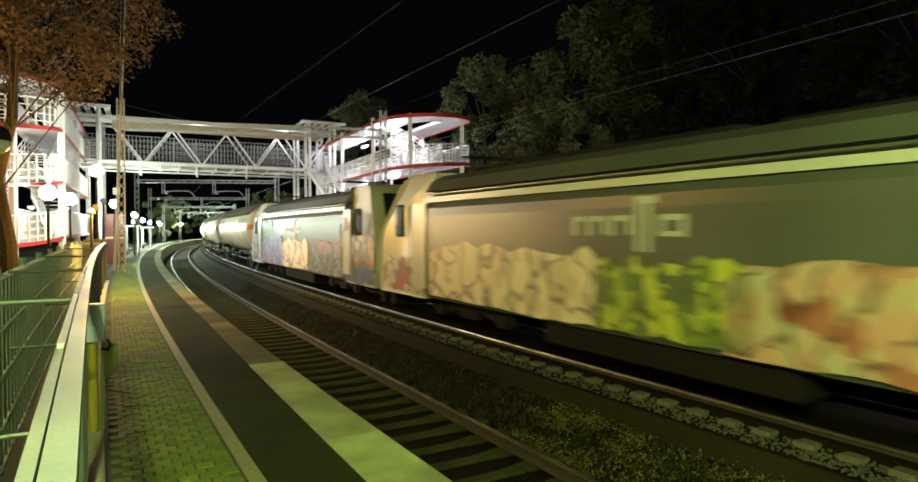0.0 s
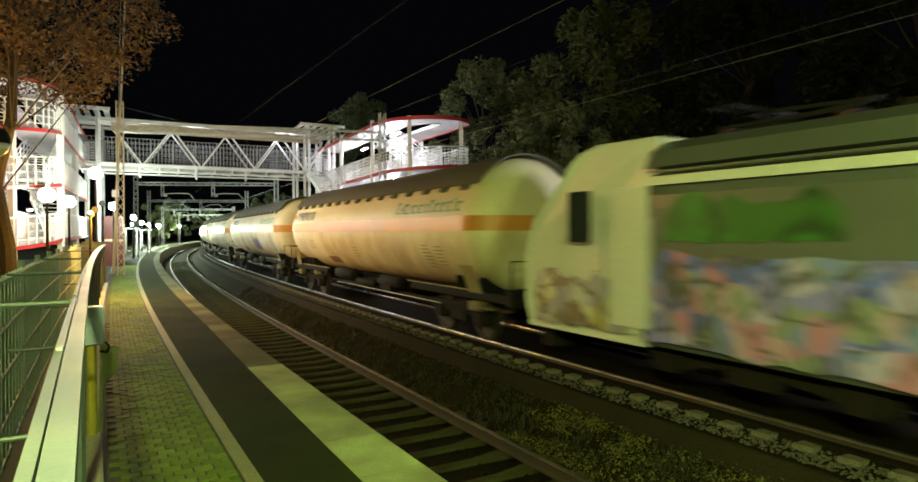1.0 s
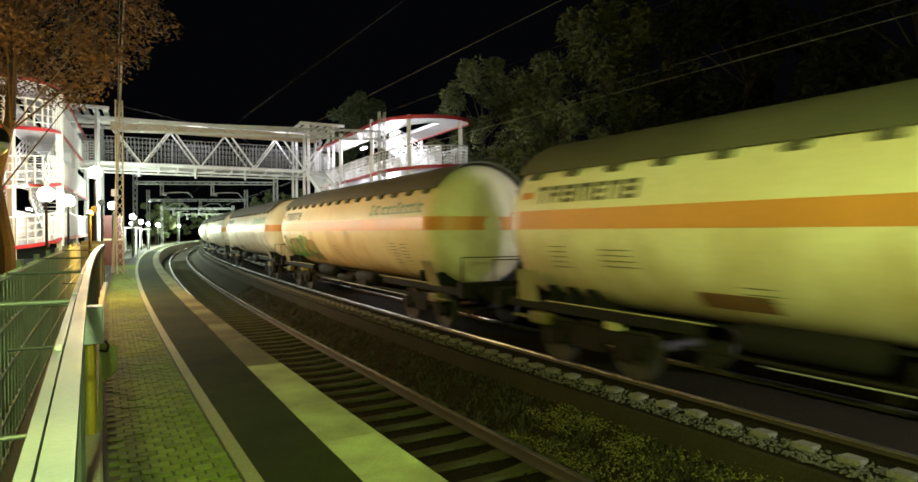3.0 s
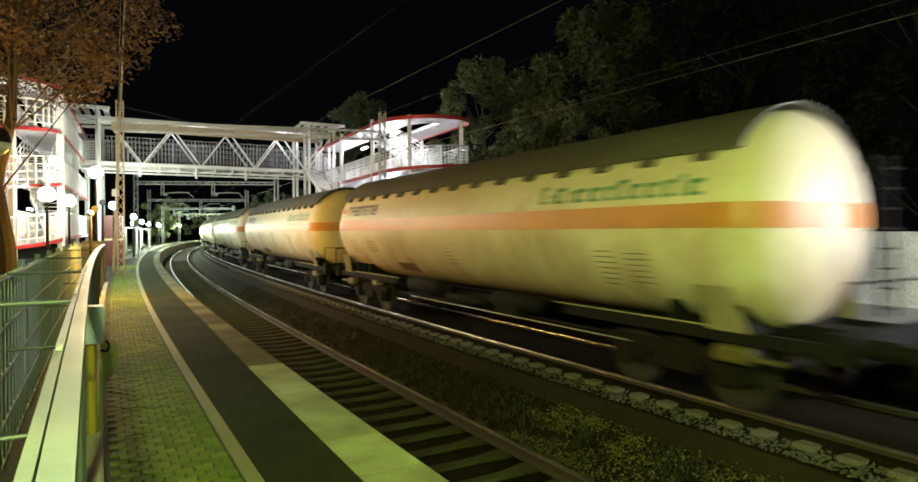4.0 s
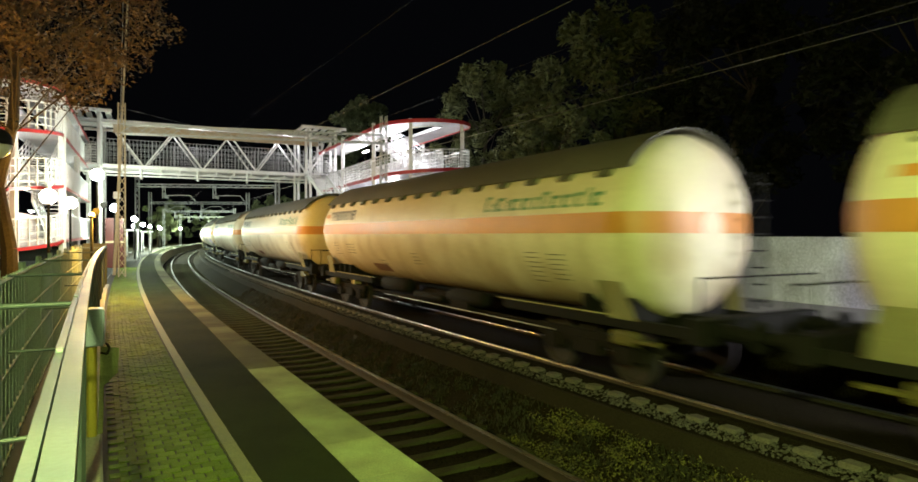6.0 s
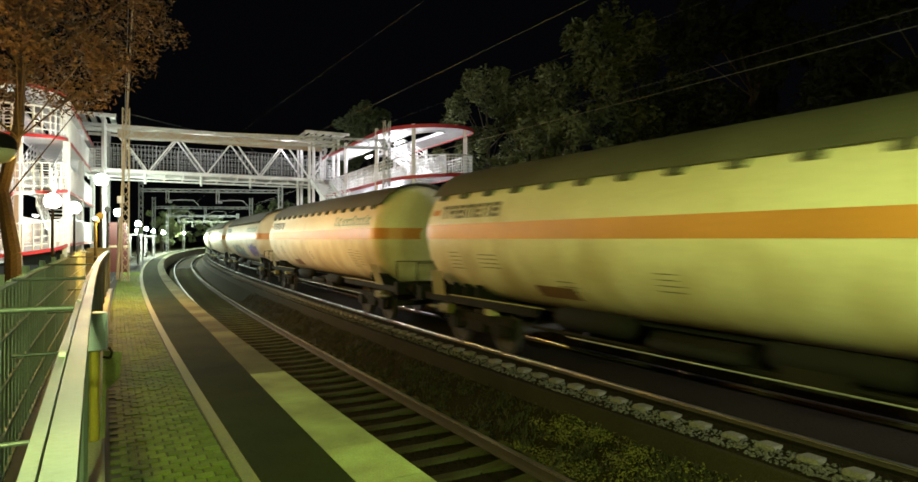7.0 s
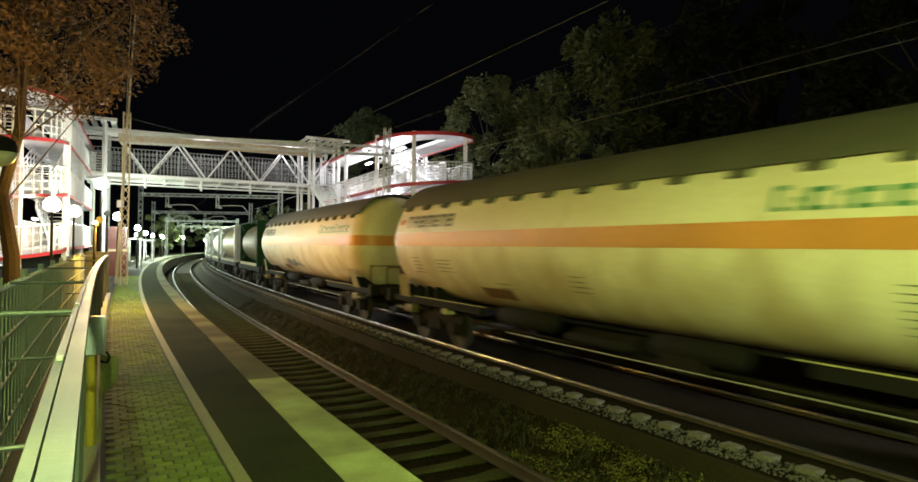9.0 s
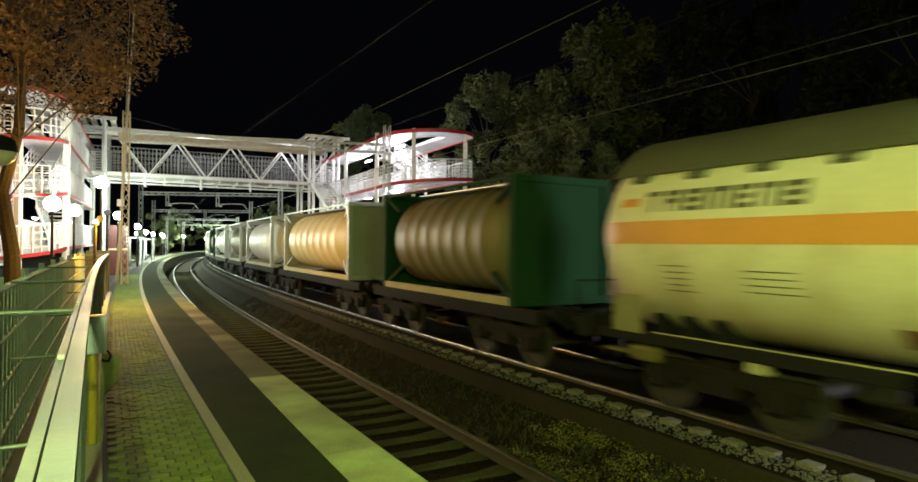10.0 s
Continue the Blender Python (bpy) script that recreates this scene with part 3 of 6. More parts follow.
def build_cover():
    pebbles("ballast_stones", 9000, 2, 45, -2.75, -2.26, lambda o: -0.335 - max(0.0, o + 2.6) * 0.14, 0.028, M_STONE, "loose grey ballast stones along the far track")
    pebbles("ballast_stones", 6000, 3, 40, -1.5, 1.7, lambda o: -1.165, 0.03, M_BALLAST, "dark ballast stones between the near rails")
    weeds("weeds", 17000, 2, 34, -2.2, -1.4, bank_z, 0.085, M_WEED, "low green weeds on the bank between the tracks")
    leafy_weeds()


def ground_things():
    build_ground()
    build_platform()
    build_street()
    build_track_kerb()
    build_far_platform()
    build_edge_slabs()
    build_sleepers()
    build_cover()


ground_things()


# ---- the train ----
SPEED = 25.73
CAR = 17.77                 # a tank wagon over its buffers
T_REAR = 0.86               # when the second locomotive's tail passes S_MARK
S_MARK = 11.24


def tank_z(th, r=1.49):
    return 2.46 + r * math.sin(th)


def shell(bm, th0, th1, x0, x1, r, n=10, cy=0.0, cz=2.46, thick=0.0):
    """A piece of a cylinder along x; th is measured up from the -y side."""
    def row(x, rr):
        return [bm.verts.new((x, cy - rr * math.cos(th0 + (th1 - th0) * k / n), cz + rr * math.sin(th0 + (th1 - th0) * k / n))) for k in range(n + 1)]
    a, b = row(x0, r), row(x1, r)
    for k in range(n):
        bm.faces.new((a[k], a[k + 1], b[k + 1], b[k]))
    if thick:
        c, d = row(x0, r - thick), row(x1, r - thick)
        for k in range(n):
            bm.faces.new((c[k + 1], c[k], d[k], d[k + 1]))
            bm.faces.new((a[k + 1], a[k], c[k], c[k + 1]))
            bm.faces.new((b[k], b[k + 1], d[k + 1], d[k]))
        bm.faces.new((a[0], b[0], d[0], c[0]))
        bm.faces.new((b[n], a[n], c[n], d[n]))
    bmesh.ops.recalc_face_normals(bm, faces=bm.faces)


def wheelset_mesh(r=0.46):
    bm = bmesh.new()
    for sy in (-1, 1):
        n = 24
        prof = [(0.08, 0.80), (r * 0.9, 0.80), (r + 0.03, 0.81), (r + 0.03, 0.835), (r, 0.845), (r, 0.935), (r * 0.86, 0.935), (r * 0.80, 0.90), (0.16, 0.89), (0.14, 0.96), (0.05, 0.96)]
        lathe(bm, [(a, h * sy) for a, h in prof], n, axis="y")
    rod(bm, (0, -0.8, 0), (0, 0.8, 0), 0.08, 10)
    return bm


def add_bogie(parent, x, wheel_mesh, base=1.8, frame_mat=None):
    bm = bmesh.new()
    for sy in (-1.02, 1.02):
        for sx in (-1, 1):
            bar(bm, (x + sx * 0.35, sy, 0.62), (x + sx * 0.95, sy, 0.52), 0.12, 0.16)
            box(bm, x + sx * base / 2 - 0.17, x + sx * base / 2 + 0.17, sy - 0.12, sy + 0.12, 0.33, 0.62, 0.02)
            rod(bm, (x + sx * base / 2 - 0.26, sy, 0.4), (x + sx * base / 2 - 0.26, sy, 0.74), 0.09, 10)
            rod(bm, (x + sx * base / 2 + 0.26, sy, 0.4), (x + sx * base / 2 + 0.26, sy, 0.74), 0.09, 10)
        box(bm, x - base / 2 - 0.45, x + base / 2 + 0.45, sy - 0.07, sy + 0.07, 0.58, 0.74, 0.02)
        box(bm, x - 0.34, x + 0.34, sy - 0.10, sy + 0.10, 0.36, 0.62, 0.02)
    box(bm, x - 0.25, x + 0.25, -1.0, 1.0, 0.62, 0.84, 0.02)
    b = part("bogie", bm, M_BOGIE, parent, "grimy black two-axle bogie")
    for sx in (-1, 1):
        ob = new("wheelset", wheel_mesh)
        ob.parent = b
        ob.location = (x + sx * base / 2, 0, 0.46)
    return b


def buffers(parent, half):
    for sx in (-1, 1):
        for sy in (-0.95, 0.95):
            bm = bmesh.new()
            prof = [(0.11, half - 0.66), (0.11, half - 0.3), (0.075, half - 0.3), (0.075, half - 0.04), (0.22, half - 0.035), (0.20, half)]
            lathe(bm, [(r, h * sx) for r, h in prof], 14, axis="x")
            for v in bm.verts:
                v.co.y += sy
                v.co.z += 1.04
            part("buffer", bm, M_DARK, parent)


def patch(parent, name, x0, x1, th0, th1, material, r=1.498, label=""):
    """A painted sheet on the tank's near side."""
    bm = bmesh.new()
    shell(bm, th0, th1, x0, x1, r, 6)
    return part(name, bm, material, parent, label, smooth=True)


WHEEL = None


def tank_wagon():
    global WHEEL
    if WHEEL is None:
        bm = wheelset_mesh()
        WHEEL = bpy.data.meshes.new("wheelset")
        bm.to_mesh(WHEEL)
        bm.free()
        WHEEL.materials.append(M_WHEEL)
    top = empty("tank_wagon")
    half = CAR / 2
    r, xe = 1.49, half - 1.24
    bm = bmesh.new()
    prof = [(0.02, -xe), (0.45, -xe + 0.02), (0.85, -xe + 0.09), (1.15, -xe + 0.2), (1.36, -xe + 0.37), (1.46, -xe + 0.55), (r, -xe + 0.75)]
    nseg = 7
    mid = [(r, (-xe + 0.75) + (2 * xe - 1.5) * k / nseg) for k in range(1, nseg)]
    full = prof + mid + [(a, -h) for a, h in prof[::-1]]
    lathe(bm, full, 48, axis="x")
    for v in bm.verts:
        v.co.z += 2.46
    part("barrel", bm, M_CREAM, top, "cream painted steel tank barrel, browner along the bottom", smooth=True)
    th = lambda z: math.asin((z - 2.46) / r)
    for sy in (1, -1):
        bm = bmesh.new()
        shell(bm, th(2.35), th(2.67), -xe + 0.72, xe - 0.72, r + 0.007, 6)
        for v in bm.verts:
            v.co.y *= sy
        bmesh.ops.recalc_face_normals(bm, faces=bm.faces)
        part("stripe", bm, M_ORANGE, top, "orange band round the tank", smooth=True)
    for sx in (-1, 1):
        bm = bmesh.new()
        rows = []
        for rr, h in prof:
            if rr > 0.4:
                rows.append([bm.verts.new((sx * (-h + 0.010), -math.sqrt((rr + 0.010) ** 2 - (z - 2.46) ** 2), z)) for z in (2.35, 2.43, 2.51, 2.59, 2.67)])
        rows2 = [[bm.verts.new((v.co.x, -v.co.y, v.co.z)) for v in row] for row in rows]
        for j in range(4):
            for side in (rows, rows2):
                for a, b in zip(side, side[1:]):
                    bm.faces.new((a[j], a[j + 1], b[j + 1], b[j]))
            bm.faces.new((rows[0][j], rows2[0][j], rows2[0][j + 1], rows[0][j + 1]))
        bmesh.ops.recalc_face_normals(bm, faces=bm.faces)
        part("end_stripe", bm, M_ORANGE, top, "", smooth=True)
    # sun shield with its brackets
    bm = bmesh.new()
    shell(bm, radians(35), radians(145), -xe + 0.45, xe - 0.45, r + 0.07, 22, thick=0.02)
    part("sun_shield", bm, M_SHADE, top, "dark olive sun shield over the top", smooth=False)
    for i in range(15):
        x = -xe + 1.0 + i * (2 * xe - 2.0) / 14
        bm = bmesh.new()
        shell(bm, radians(30.5), radians(36), x - 0.13, x + 0.13, r + 0.075, 2, thick=0.07)
        part("bracket", bm, M_SHADE, top)
    # underframe: sole bars at both ends, headstocks, cradles and the centre sill
    bm = bmesh.new()
    bar(bm, (-half + 0.8, 0, 1.0), (half - 0.8, 0, 1.0), 0.5, 0.2)
    part("centre_sill", bm, M_DARK, top, "black steel centre sill")
    for sx in (-1, 1):
        for sy in (-1, 1):
            bm = bmesh.new()
            a, b = sorted((sx * (half - 0.9), sx * (half - 5.4)))
            box(bm, a, b, sy * 1.16 - 0.05, sy * 1.16 + 0.05, 0.90, 1.06, 0.01)
            part("sole_bar", bm, M_DARK, top, "black steel sole bar")
        bm = bmesh.new()
        box(bm, sx * (half - 0.75) - 0.13, sx * (half - 0.75) + 0.13, -1.3, 1.3, 0.86, 1.2, 0.02)
        part("headstock", bm, M_DARK, top, "black steel headstock")
        for k in range(3):
            bm = bmesh.new()
            xx = sx * (xe - 0.9 - 0.5 * k)
            box(bm, xx - 0.05, xx + 0.05, -1.1, 1.1, 0.95, 1.35, 0.01)
            part("cradle", bm, M_DARK, top)
        bm = bmesh.new()
        bar(bm, (sx * (half - 2.2), -1.215, 1.085), (sx * (half - 5.6), -1.215, 1.085), 0.018, 0.018)
        part("edge_rail", bm, M_SADDLE, top, "grimy pale edge along the sole bar")
    # air reservoirs, discharge pipe and valve cabinet under the middle
    for x0, x1, y, z, rr in ((-3.1, -1.3, -0.95, 0.95, 0.19), (1.0, 2.6, -1.0, 0.93, 0.17), (-0.9, 0.7, -1.05, 0.80, 0.09)):
        bm = bmesh.new()
        lathe(bm, [(0.02, x0), (rr * 0.8, x0 + 0.04), (rr, x0 + 0.14), (rr, x1 - 0.14), (rr * 0.8, x1 - 0.04), (0.02, x1)], 14, axis="x")
        for v in bm.verts:
            v.co += Vector((0, y, z))
        part("reservoir", bm, M_DARK, top, "black steel air reservoir", smooth=True)
    bm = bmesh.new()
    box(bm, -xe + 2.4, -xe + 2.62, -1.2, -0.95, 0.76, 0.92, 0.02)
    part("valve_box", bm, M_SADDLE, top, "grimy pale valve box")
    bm = bmesh.new()
    rod(bm, (-2.6, -1.16, 0.66), (5.0, -1.16, 0.66), 0.011, 6)
    part("brake_pipe", bm, M_GALV, top, "bare steel brake pipe")
    for sx in (-1, 1):
        for sy in (-1, 1):
            bm = bmesh.new()
            bm.faces.new([bm.verts.new(p) for p in ((sx * (xe - 0.35), sy * 1.2, 1.0), (sx * (xe - 0.95), sy * 1.2, 1.0), (sx * (xe - 1.10), sy * 1.36, 1.62), (sx * (xe - 0.55), sy * 1.36, 1.62))])
            bmesh.ops.solidify(bm, geom=bm.faces[:], thickness=0.05)
            part("saddle", bm, M_SADDLE, top, "grimy cream steel saddle strap under the tank end")
        bm = bmesh.new()
        for z in (1.08, 1.75):
            bar(bm, (sx * (half - 0.66), -1.3, z), (sx * (half - 0.66), 1.3, z), 0.024)
        for y in (-1.3, 1.3):
            bar(bm, (sx * (half - 0.66), y, 0.95), (sx * (half - 0.66), y, 1.77), 0.024)
        part("end_handrail", bm, M_DARK, top, "black end handrail")
        add_bogie(top, sx * (half - 3.1), WHEEL)
    bm = bmesh.new()
    for y in (0.62, 0.98):
        bar(bm, (xe - 0.02, y, 1.2), (xe - 0.12, y, 3.3), 0.035)
    for k in range(8):
        bar(bm, (xe - 0.02, 0.62, 1.3 + 0.26 * k), (xe - 0.02, 0.98, 1.3 + 0.26 * k), 0.025)
    part("end_ladder", bm, M_DARK, top, "black steel ladder on the tank end")
    buffers(top, half)
    # yellow step at the leading end, tool boxes and pipes below
    for sx in (-1, 1):
        bm = bmesh.new()
        a, b = sorted((sx * (half - 2.35), sx * (half - 1.75)))
        box(bm, a + 0.05, b - 0.05, -1.32, -1.12, 0.66, 0.88, 0.05)
        a, b = sorted((sx * (half - 1.8), sx * (half - 1.35)))
        box(bm, a, b, -1.34, -1.2, 0.74, 0.79, 0.01)
        part("step", bm, M_STEPYELLOW, top, "yellow painted corner step")
    bm = bmesh.new()
    rod(bm, (-1.2, -0.55, 0.72), (0.4, -0.55, 0.72), 0.2, 12)
    box(bm, 1.2, 2.0, -1.15, -0.7, 0.6, 0.95, 0.03)
    rod(bm, (-4.0, -0.9, 0.66), (4.4, -0.9, 0.66), 0.03, 6)
    part("brake_gear", bm, M_BOGIE, top, "brake cylinder and pipes")
    # markings: shapes and rows of small print
    letters = ((0.33, "t"), (0.33, "r"), (0.36, "a"), (0.40, "m"), (0.30, "e"), (0.30, "s"), (0.36, "a"))
    x = -xe + 1.2
    for w, kind in letters:
        bm = bmesh.new()
        z0, z1, d = 2.79, 3.08, 0.068
        R = r + 0.006
        ww = w - 0.06
        if kind == "t":
            shell(bm, th(z0), th(z1), x + ww / 2 - d / 2, x + ww / 2 + d / 2, R, 2)
            shell(bm, th(z1 - d), th(z1), x, x + ww, R + 0.001, 1)
        elif kind in "era":
            shell(bm, th(z0), th(z1), x, x + d, R, 2)
            shell(bm, th(z1 - 0.07), th(z1), x + d, x + ww, R, 1)
            shell(bm, th(z0 + 0.11), th(z0 + 0.175), x + d, x + ww * 0.9, R, 1)
            if kind != "r":
                shell(bm, th(z0), th(z0 + 0.06), x + d, x + ww, R, 1)
            if kind != "e":
                shell(bm, th(z0), th(z1 - 0.02), x + ww - d, x + ww, R + 0.001, 2)
        else:
            for k in range(2 if kind == "s" else 3):
                shell(bm, th(z0), th(z1), x + k * (ww - d) / (1 if kind == "s" else 2), x + d + k * (ww - d) / (1 if kind == "s" else 2), R, 2)
            shell(bm, th(z1 - 0.07), th(z1), x + d, x + ww - d, R, 1)
        part("owner_shape", bm, M_INK, top)
        x += w
    patch(top, "owner_sign", -xe + 0.75, -xe + 1.1, th(2.88), th(3.0), M_ORANGE, r + 0.006)
    x = xe - 4.25
    for w, h in ((0.20, 0.3), (0.1, 0.16), (0.3, 0.26), (0.1, 0.2), (0.3, 0.22), (0.28, 0.22), (0.2, 0.22), (0.22, 0.3), (0.26, 0.22), (0.26, 0.22), (0.22, 0.24), (0.1, 0.3), (0.28, 0.22)):
        bm = bmesh.new()
        shell(bm, th(2.77), th(2.77 + h), x, x + w * 0.35, r + 0.006, 2)
        shell(bm, th(2.77 + h - 0.06), th(2.77 + h), x + w * 0.35, x + w * 0.85, r + 0.006, 1)
        shell(bm, th(2.77), th(2.82), x + w * 0.35, x + w * 0.8, r + 0.006, 1)
        part("lessee_shape", bm, M_GREENINK, top)
        x += w + 0.05
    for x0, w, z0, rows in ((-xe + 1.5, 0.5, 2.05, 5), (-xe + 2.7, 0.85, 2.02, 4), (-xe + 5.0, 0.6, 1.6, 3), (-0.3, 0.5, 1.85, 4), (xe - 2.95, 0.5, 2.0, 7), (xe - 2.3, 0.5, 1.98, 6)):
        for k in range(rows):
            bm = bmesh.new()
            z = z0 - 0.085 * k
            shell(bm, th(z), th(z + 0.016), x0 + random.uniform(0, 0.05), x0 + w * random.uniform(0.75, 1.0), r + 0.006, 1)
            part("print_line", bm, M_INK, top)
    patch(top, "panel", -xe + 4.3, -xe + 5.4, th(1.28), th(1.5), M_BROWNPANEL, r + 0.005, "brown rusty panel")
    for ob in top.children:
        if ob.name.split(".")[0] in ("barrel", "stripe", "end_stripe", "sun_shield", "bracket", "saddle", "owner_shape", "owner_sign", "lessee_shape", "print_line", "panel"):
            ob.location.x = -0.24
    return tagged(top, "cream tank wagon with an orange band and olive sun shield", "tank wagon", "tank wagons of the freight train")


def loco_profile(inset=0.0, k=1.0):
    pts = [(-1.40, 0.73), (-1.49, 0.95), (-1.49, 2.85), (-1.47, 3.05), (-1.37, 3.30), (-1.16, 3.46), (-0.7, 3.51), (0, 3.53)]
    return pts + [(-y, z) for y, z in pts[-2::-1]]


def locomotive(second=False):
    top = empty("locomotive")
    half, hb = 9.45, 8.95
    cab = 2.35
    prof = loco_profile()

    def loft(stations, material, name, label="", sel=None):
        bm = bmesh.new()
        rows = []
        for x, sy, zt, zb in stations:
            rows.append([bm.verts.new((x, y * sy, zb + (z - 0.73) * (zt - zb) / (3.85 - 0.73))) for y, z in prof])
        for a, b in zip(rows, rows[1:]):
            for j in range(len(prof) - 1):
                bm.faces.new((a[j], a[j + 1], b[j + 1], b[j]))
            bm.faces.new((a[-1], a[0], b[0], b[-1]))
        bm.faces.new(rows[0])
        bm.faces.new(rows[-1][::-1])
        bmesh.ops.recalc_face_normals(bm, faces=bm.faces)
        return part(name, bm, material, top, label)

    loft([(-hb + cab, 1, 3.53, 0.73), (hb - cab, 1, 3.53, 0.73)], M_LOCOGREY, "body", "dark grey body side")
    for sx in (-1, 1):
        # the cab: upright to the window sill, then raked back
        bm = bmesh.new()
        side = [(0.0, 0.70), (cab + 0.35, 0.70), (cab + 0.48, 1.15), (cab + 0.48, 1.9), (cab + 0.32, 2.35), (cab - 0.50, 3.46), (cab - 0.66, 3.60), (cab - 1.00, 3.70), (0.0, 3.68)]
        rows = []
        for y, k in ((-1.44, 0.86), (-1.50, 1.0), (-0.9, 1.04), (0.9, 1.04), (1.50, 1.0), (1.44, 0.86)):
            rows.append([bm.verts.new((sx * (hb - cab + (x if x < 0.5 else x - (1.04 - k) * 0.9 - 0.1 * abs(y) / 1.5)), y * (1 if z < 3.0 else 1 - 0.30 * (z - 3.0)), z)) for x, z in side])
        for a, b in zip(rows, rows[1:]):
            for j in range(len(side)):
                bm.faces.new((a[j], a[(j + 1) % len(side)], b[(j + 1) % len(side)], b[j]))
        bm.faces.new(rows[0])
        bm.faces.new(rows[-1][::-1])
        bmesh.ops.recalc_face_normals(bm, faces=bm.faces)
        c = part("cab", bm, M_LOCOWHITE, top, "white cab end")
        bm = bmesh.new()
        v = [bm.verts.new((sx * x, y, z)) for x, y, z in ((hb + 0.24, -1.12, 2.46), (hb + 0.24, 1.12, 2.46), (hb - 0.46, 0.98, 3.36), (hb - 0.46, -0.98, 3.36))]
        bm.faces.new(v)
        bmesh.ops.recalc_face_normals(bm, faces=bm.faces)
        bmesh.ops.solidify(bm, geom=bm.faces[:], thickness=0.06)
        part("windscreen", bm, M_GLASS, c, "dark raked windscreen")
        for sy in (-1, 1):
            bm = bmesh.new()
            box(bm, sx * (hb - 1.05) - 0.24, sx * (hb - 1.05) + 0.24, sy * 1.505 - 0.02, sy * 1.505 + 0.02, 2.15, 2.95, 0.04)
            part("cab_window", bm, M_GLASS, c, "dark side window")
            bm = bmesh.new()
            box(bm, sx * (hb - 2.1) - 0.36, sx * (hb - 2.1) + 0.36, sy * 1.508 - 0.012, sy * 1.508 + 0.012, 0.95, 2.95, 0.008)
            d = part("cab_door", bm, M_LOCOWHITE, c, "closed cab door")
            for xx in (-0.45, 0.45):
                bm = bmesh.new()
                rod(bm, (sx * (hb - 2.1) + xx, sy * 1.56, 1.0), (sx * (hb - 2.1) + xx, sy * 1.56, 2.5), 0.018, 6)
                part("grab_rail", bm, M_GALV, c)
        for sy in (-0.95, 0.95):
            bm = bmesh.new()
            rod(bm, (sx * (hb + 0.32), sy, 1.6), (sx * (hb + 0.38), sy, 1.6), 0.12, 14)
            part("headlight", bm, M_GLASS, c, "unlit headlight")
    for sy in (-1, 1):
        bm = bmesh.new()
        box(bm, -hb + cab + 0.02, hb - cab - 0.02, sy * 1.487 - 0.012, sy * 1.487 + 0.012, 2.95, 3.07)
        part("side_band", bm, M_LOCOWHITE, top, "cream band under the roof edge")
        bm = bmesh.new()
        bar(bm, (-hb + cab + 0.1, sy * 1.44, 3.14), (hb - cab - 0.1, sy * 1.44, 3.14), 0.03)
        part("gutter", bm, M_LOCOGREY, top)
    # rounded dark roof between the cabs
    bm = bmesh.new()
    rows = [[bm.verts.new((x, y, z)) for y, z in ((-1.46, 3.20), (-1.32, 3.44), (-1.0, 3.60), (-0.5, 3.66), (0.5, 3.66), (1.0, 3.60), (1.32, 3.44), (1.46, 3.20))] for x in (-hb + cab, hb - cab)]
    for j in range(7):
        bm.faces.new((rows[0][j], rows[0][j + 1], rows[1][j + 1], rows[1][j]))
    for row in rows:
        bm.faces.new(row)
    bm.faces.new((rows[0][0], rows[0][7], rows[1][7], rows[1][0]))
    bmesh.ops.recalc_face_normals(bm, faces=bm.faces)
    part("roof", bm, M_LOCOGREY, top, "dark grey rounded roof")
    # roof gear: covers and a folded pantograph
    bm = bmesh.new()
    box(bm, -3.8, 1.0, -0.6, 0.6, 3.64, 3.76, 0.04)
    box(bm, 1.6, 3.4, -0.55, 0.55, 3.64, 3.74, 0.04)
    part("roof_cover", bm, M_DARK, top, "dark roof covers")
    for sx in (-1, 1):
        x = sx * 5.2
        bm = bmesh.new()
        for y in (-0.5, 0.5):
            bar(bm, (x - 0.9, y, 3.76), (x + 0.9, y, 3.76), 0.05)
        for d in (-0.8, 0.8):
            bar(bm, (x + d, -0.5, 3.76), (x + d, 0.5, 3.76), 0.05)
        base = part("pantograph", bm, M_DARK, top, "folded pantograph on its base frame")
        for y in (-0.5, 0.5):
            for d in (-0.8, 0.8):
                bm = bmesh.new()
                lathe(bm, [(0.03, 3.55), (0.07, 3.60), (0.045, 3.63), (0.07, 3.66), (0.045, 3.69), (0.06, 3.735)], 10)
                for v in bm.verts:
                    v.co += Vector((x + d, y, 0))
                part("insulator", bm, M_DARKRED, base, "brown ribbed insulator")
        bm = bmesh.new()
        bar(bm, (x - 0.8, 0, 3.77), (x + 0.9, 0, 3.92), 0.06)
        bar(bm, (x + 0.9, 0, 3.92), (x - 0.7, 0, 4.00), 0.05)
        part("arm", bm, M_DARK, base)
        bm = bmesh.new()
        bar(bm, (x - 0.9, 0, 4.01), (x - 0.5, 0, 4.01), 0.04)
        for d in (-0.15, 0.15):
            bar(bm, (x - 0.7 + d, -0.8, 4.01), (x - 0.7 + d, 0.8, 4.01), 0.04)
        part("head", bm, M_DARK, base)
    # lower works
    bm = bmesh.new()
    box(bm, -2.3, 2.3, -1.3, 1.3, 0.32, 0.74, 0.05)
    part("transformer_tank", bm, M_BOGIE, top, "grimy under-floor equipment")
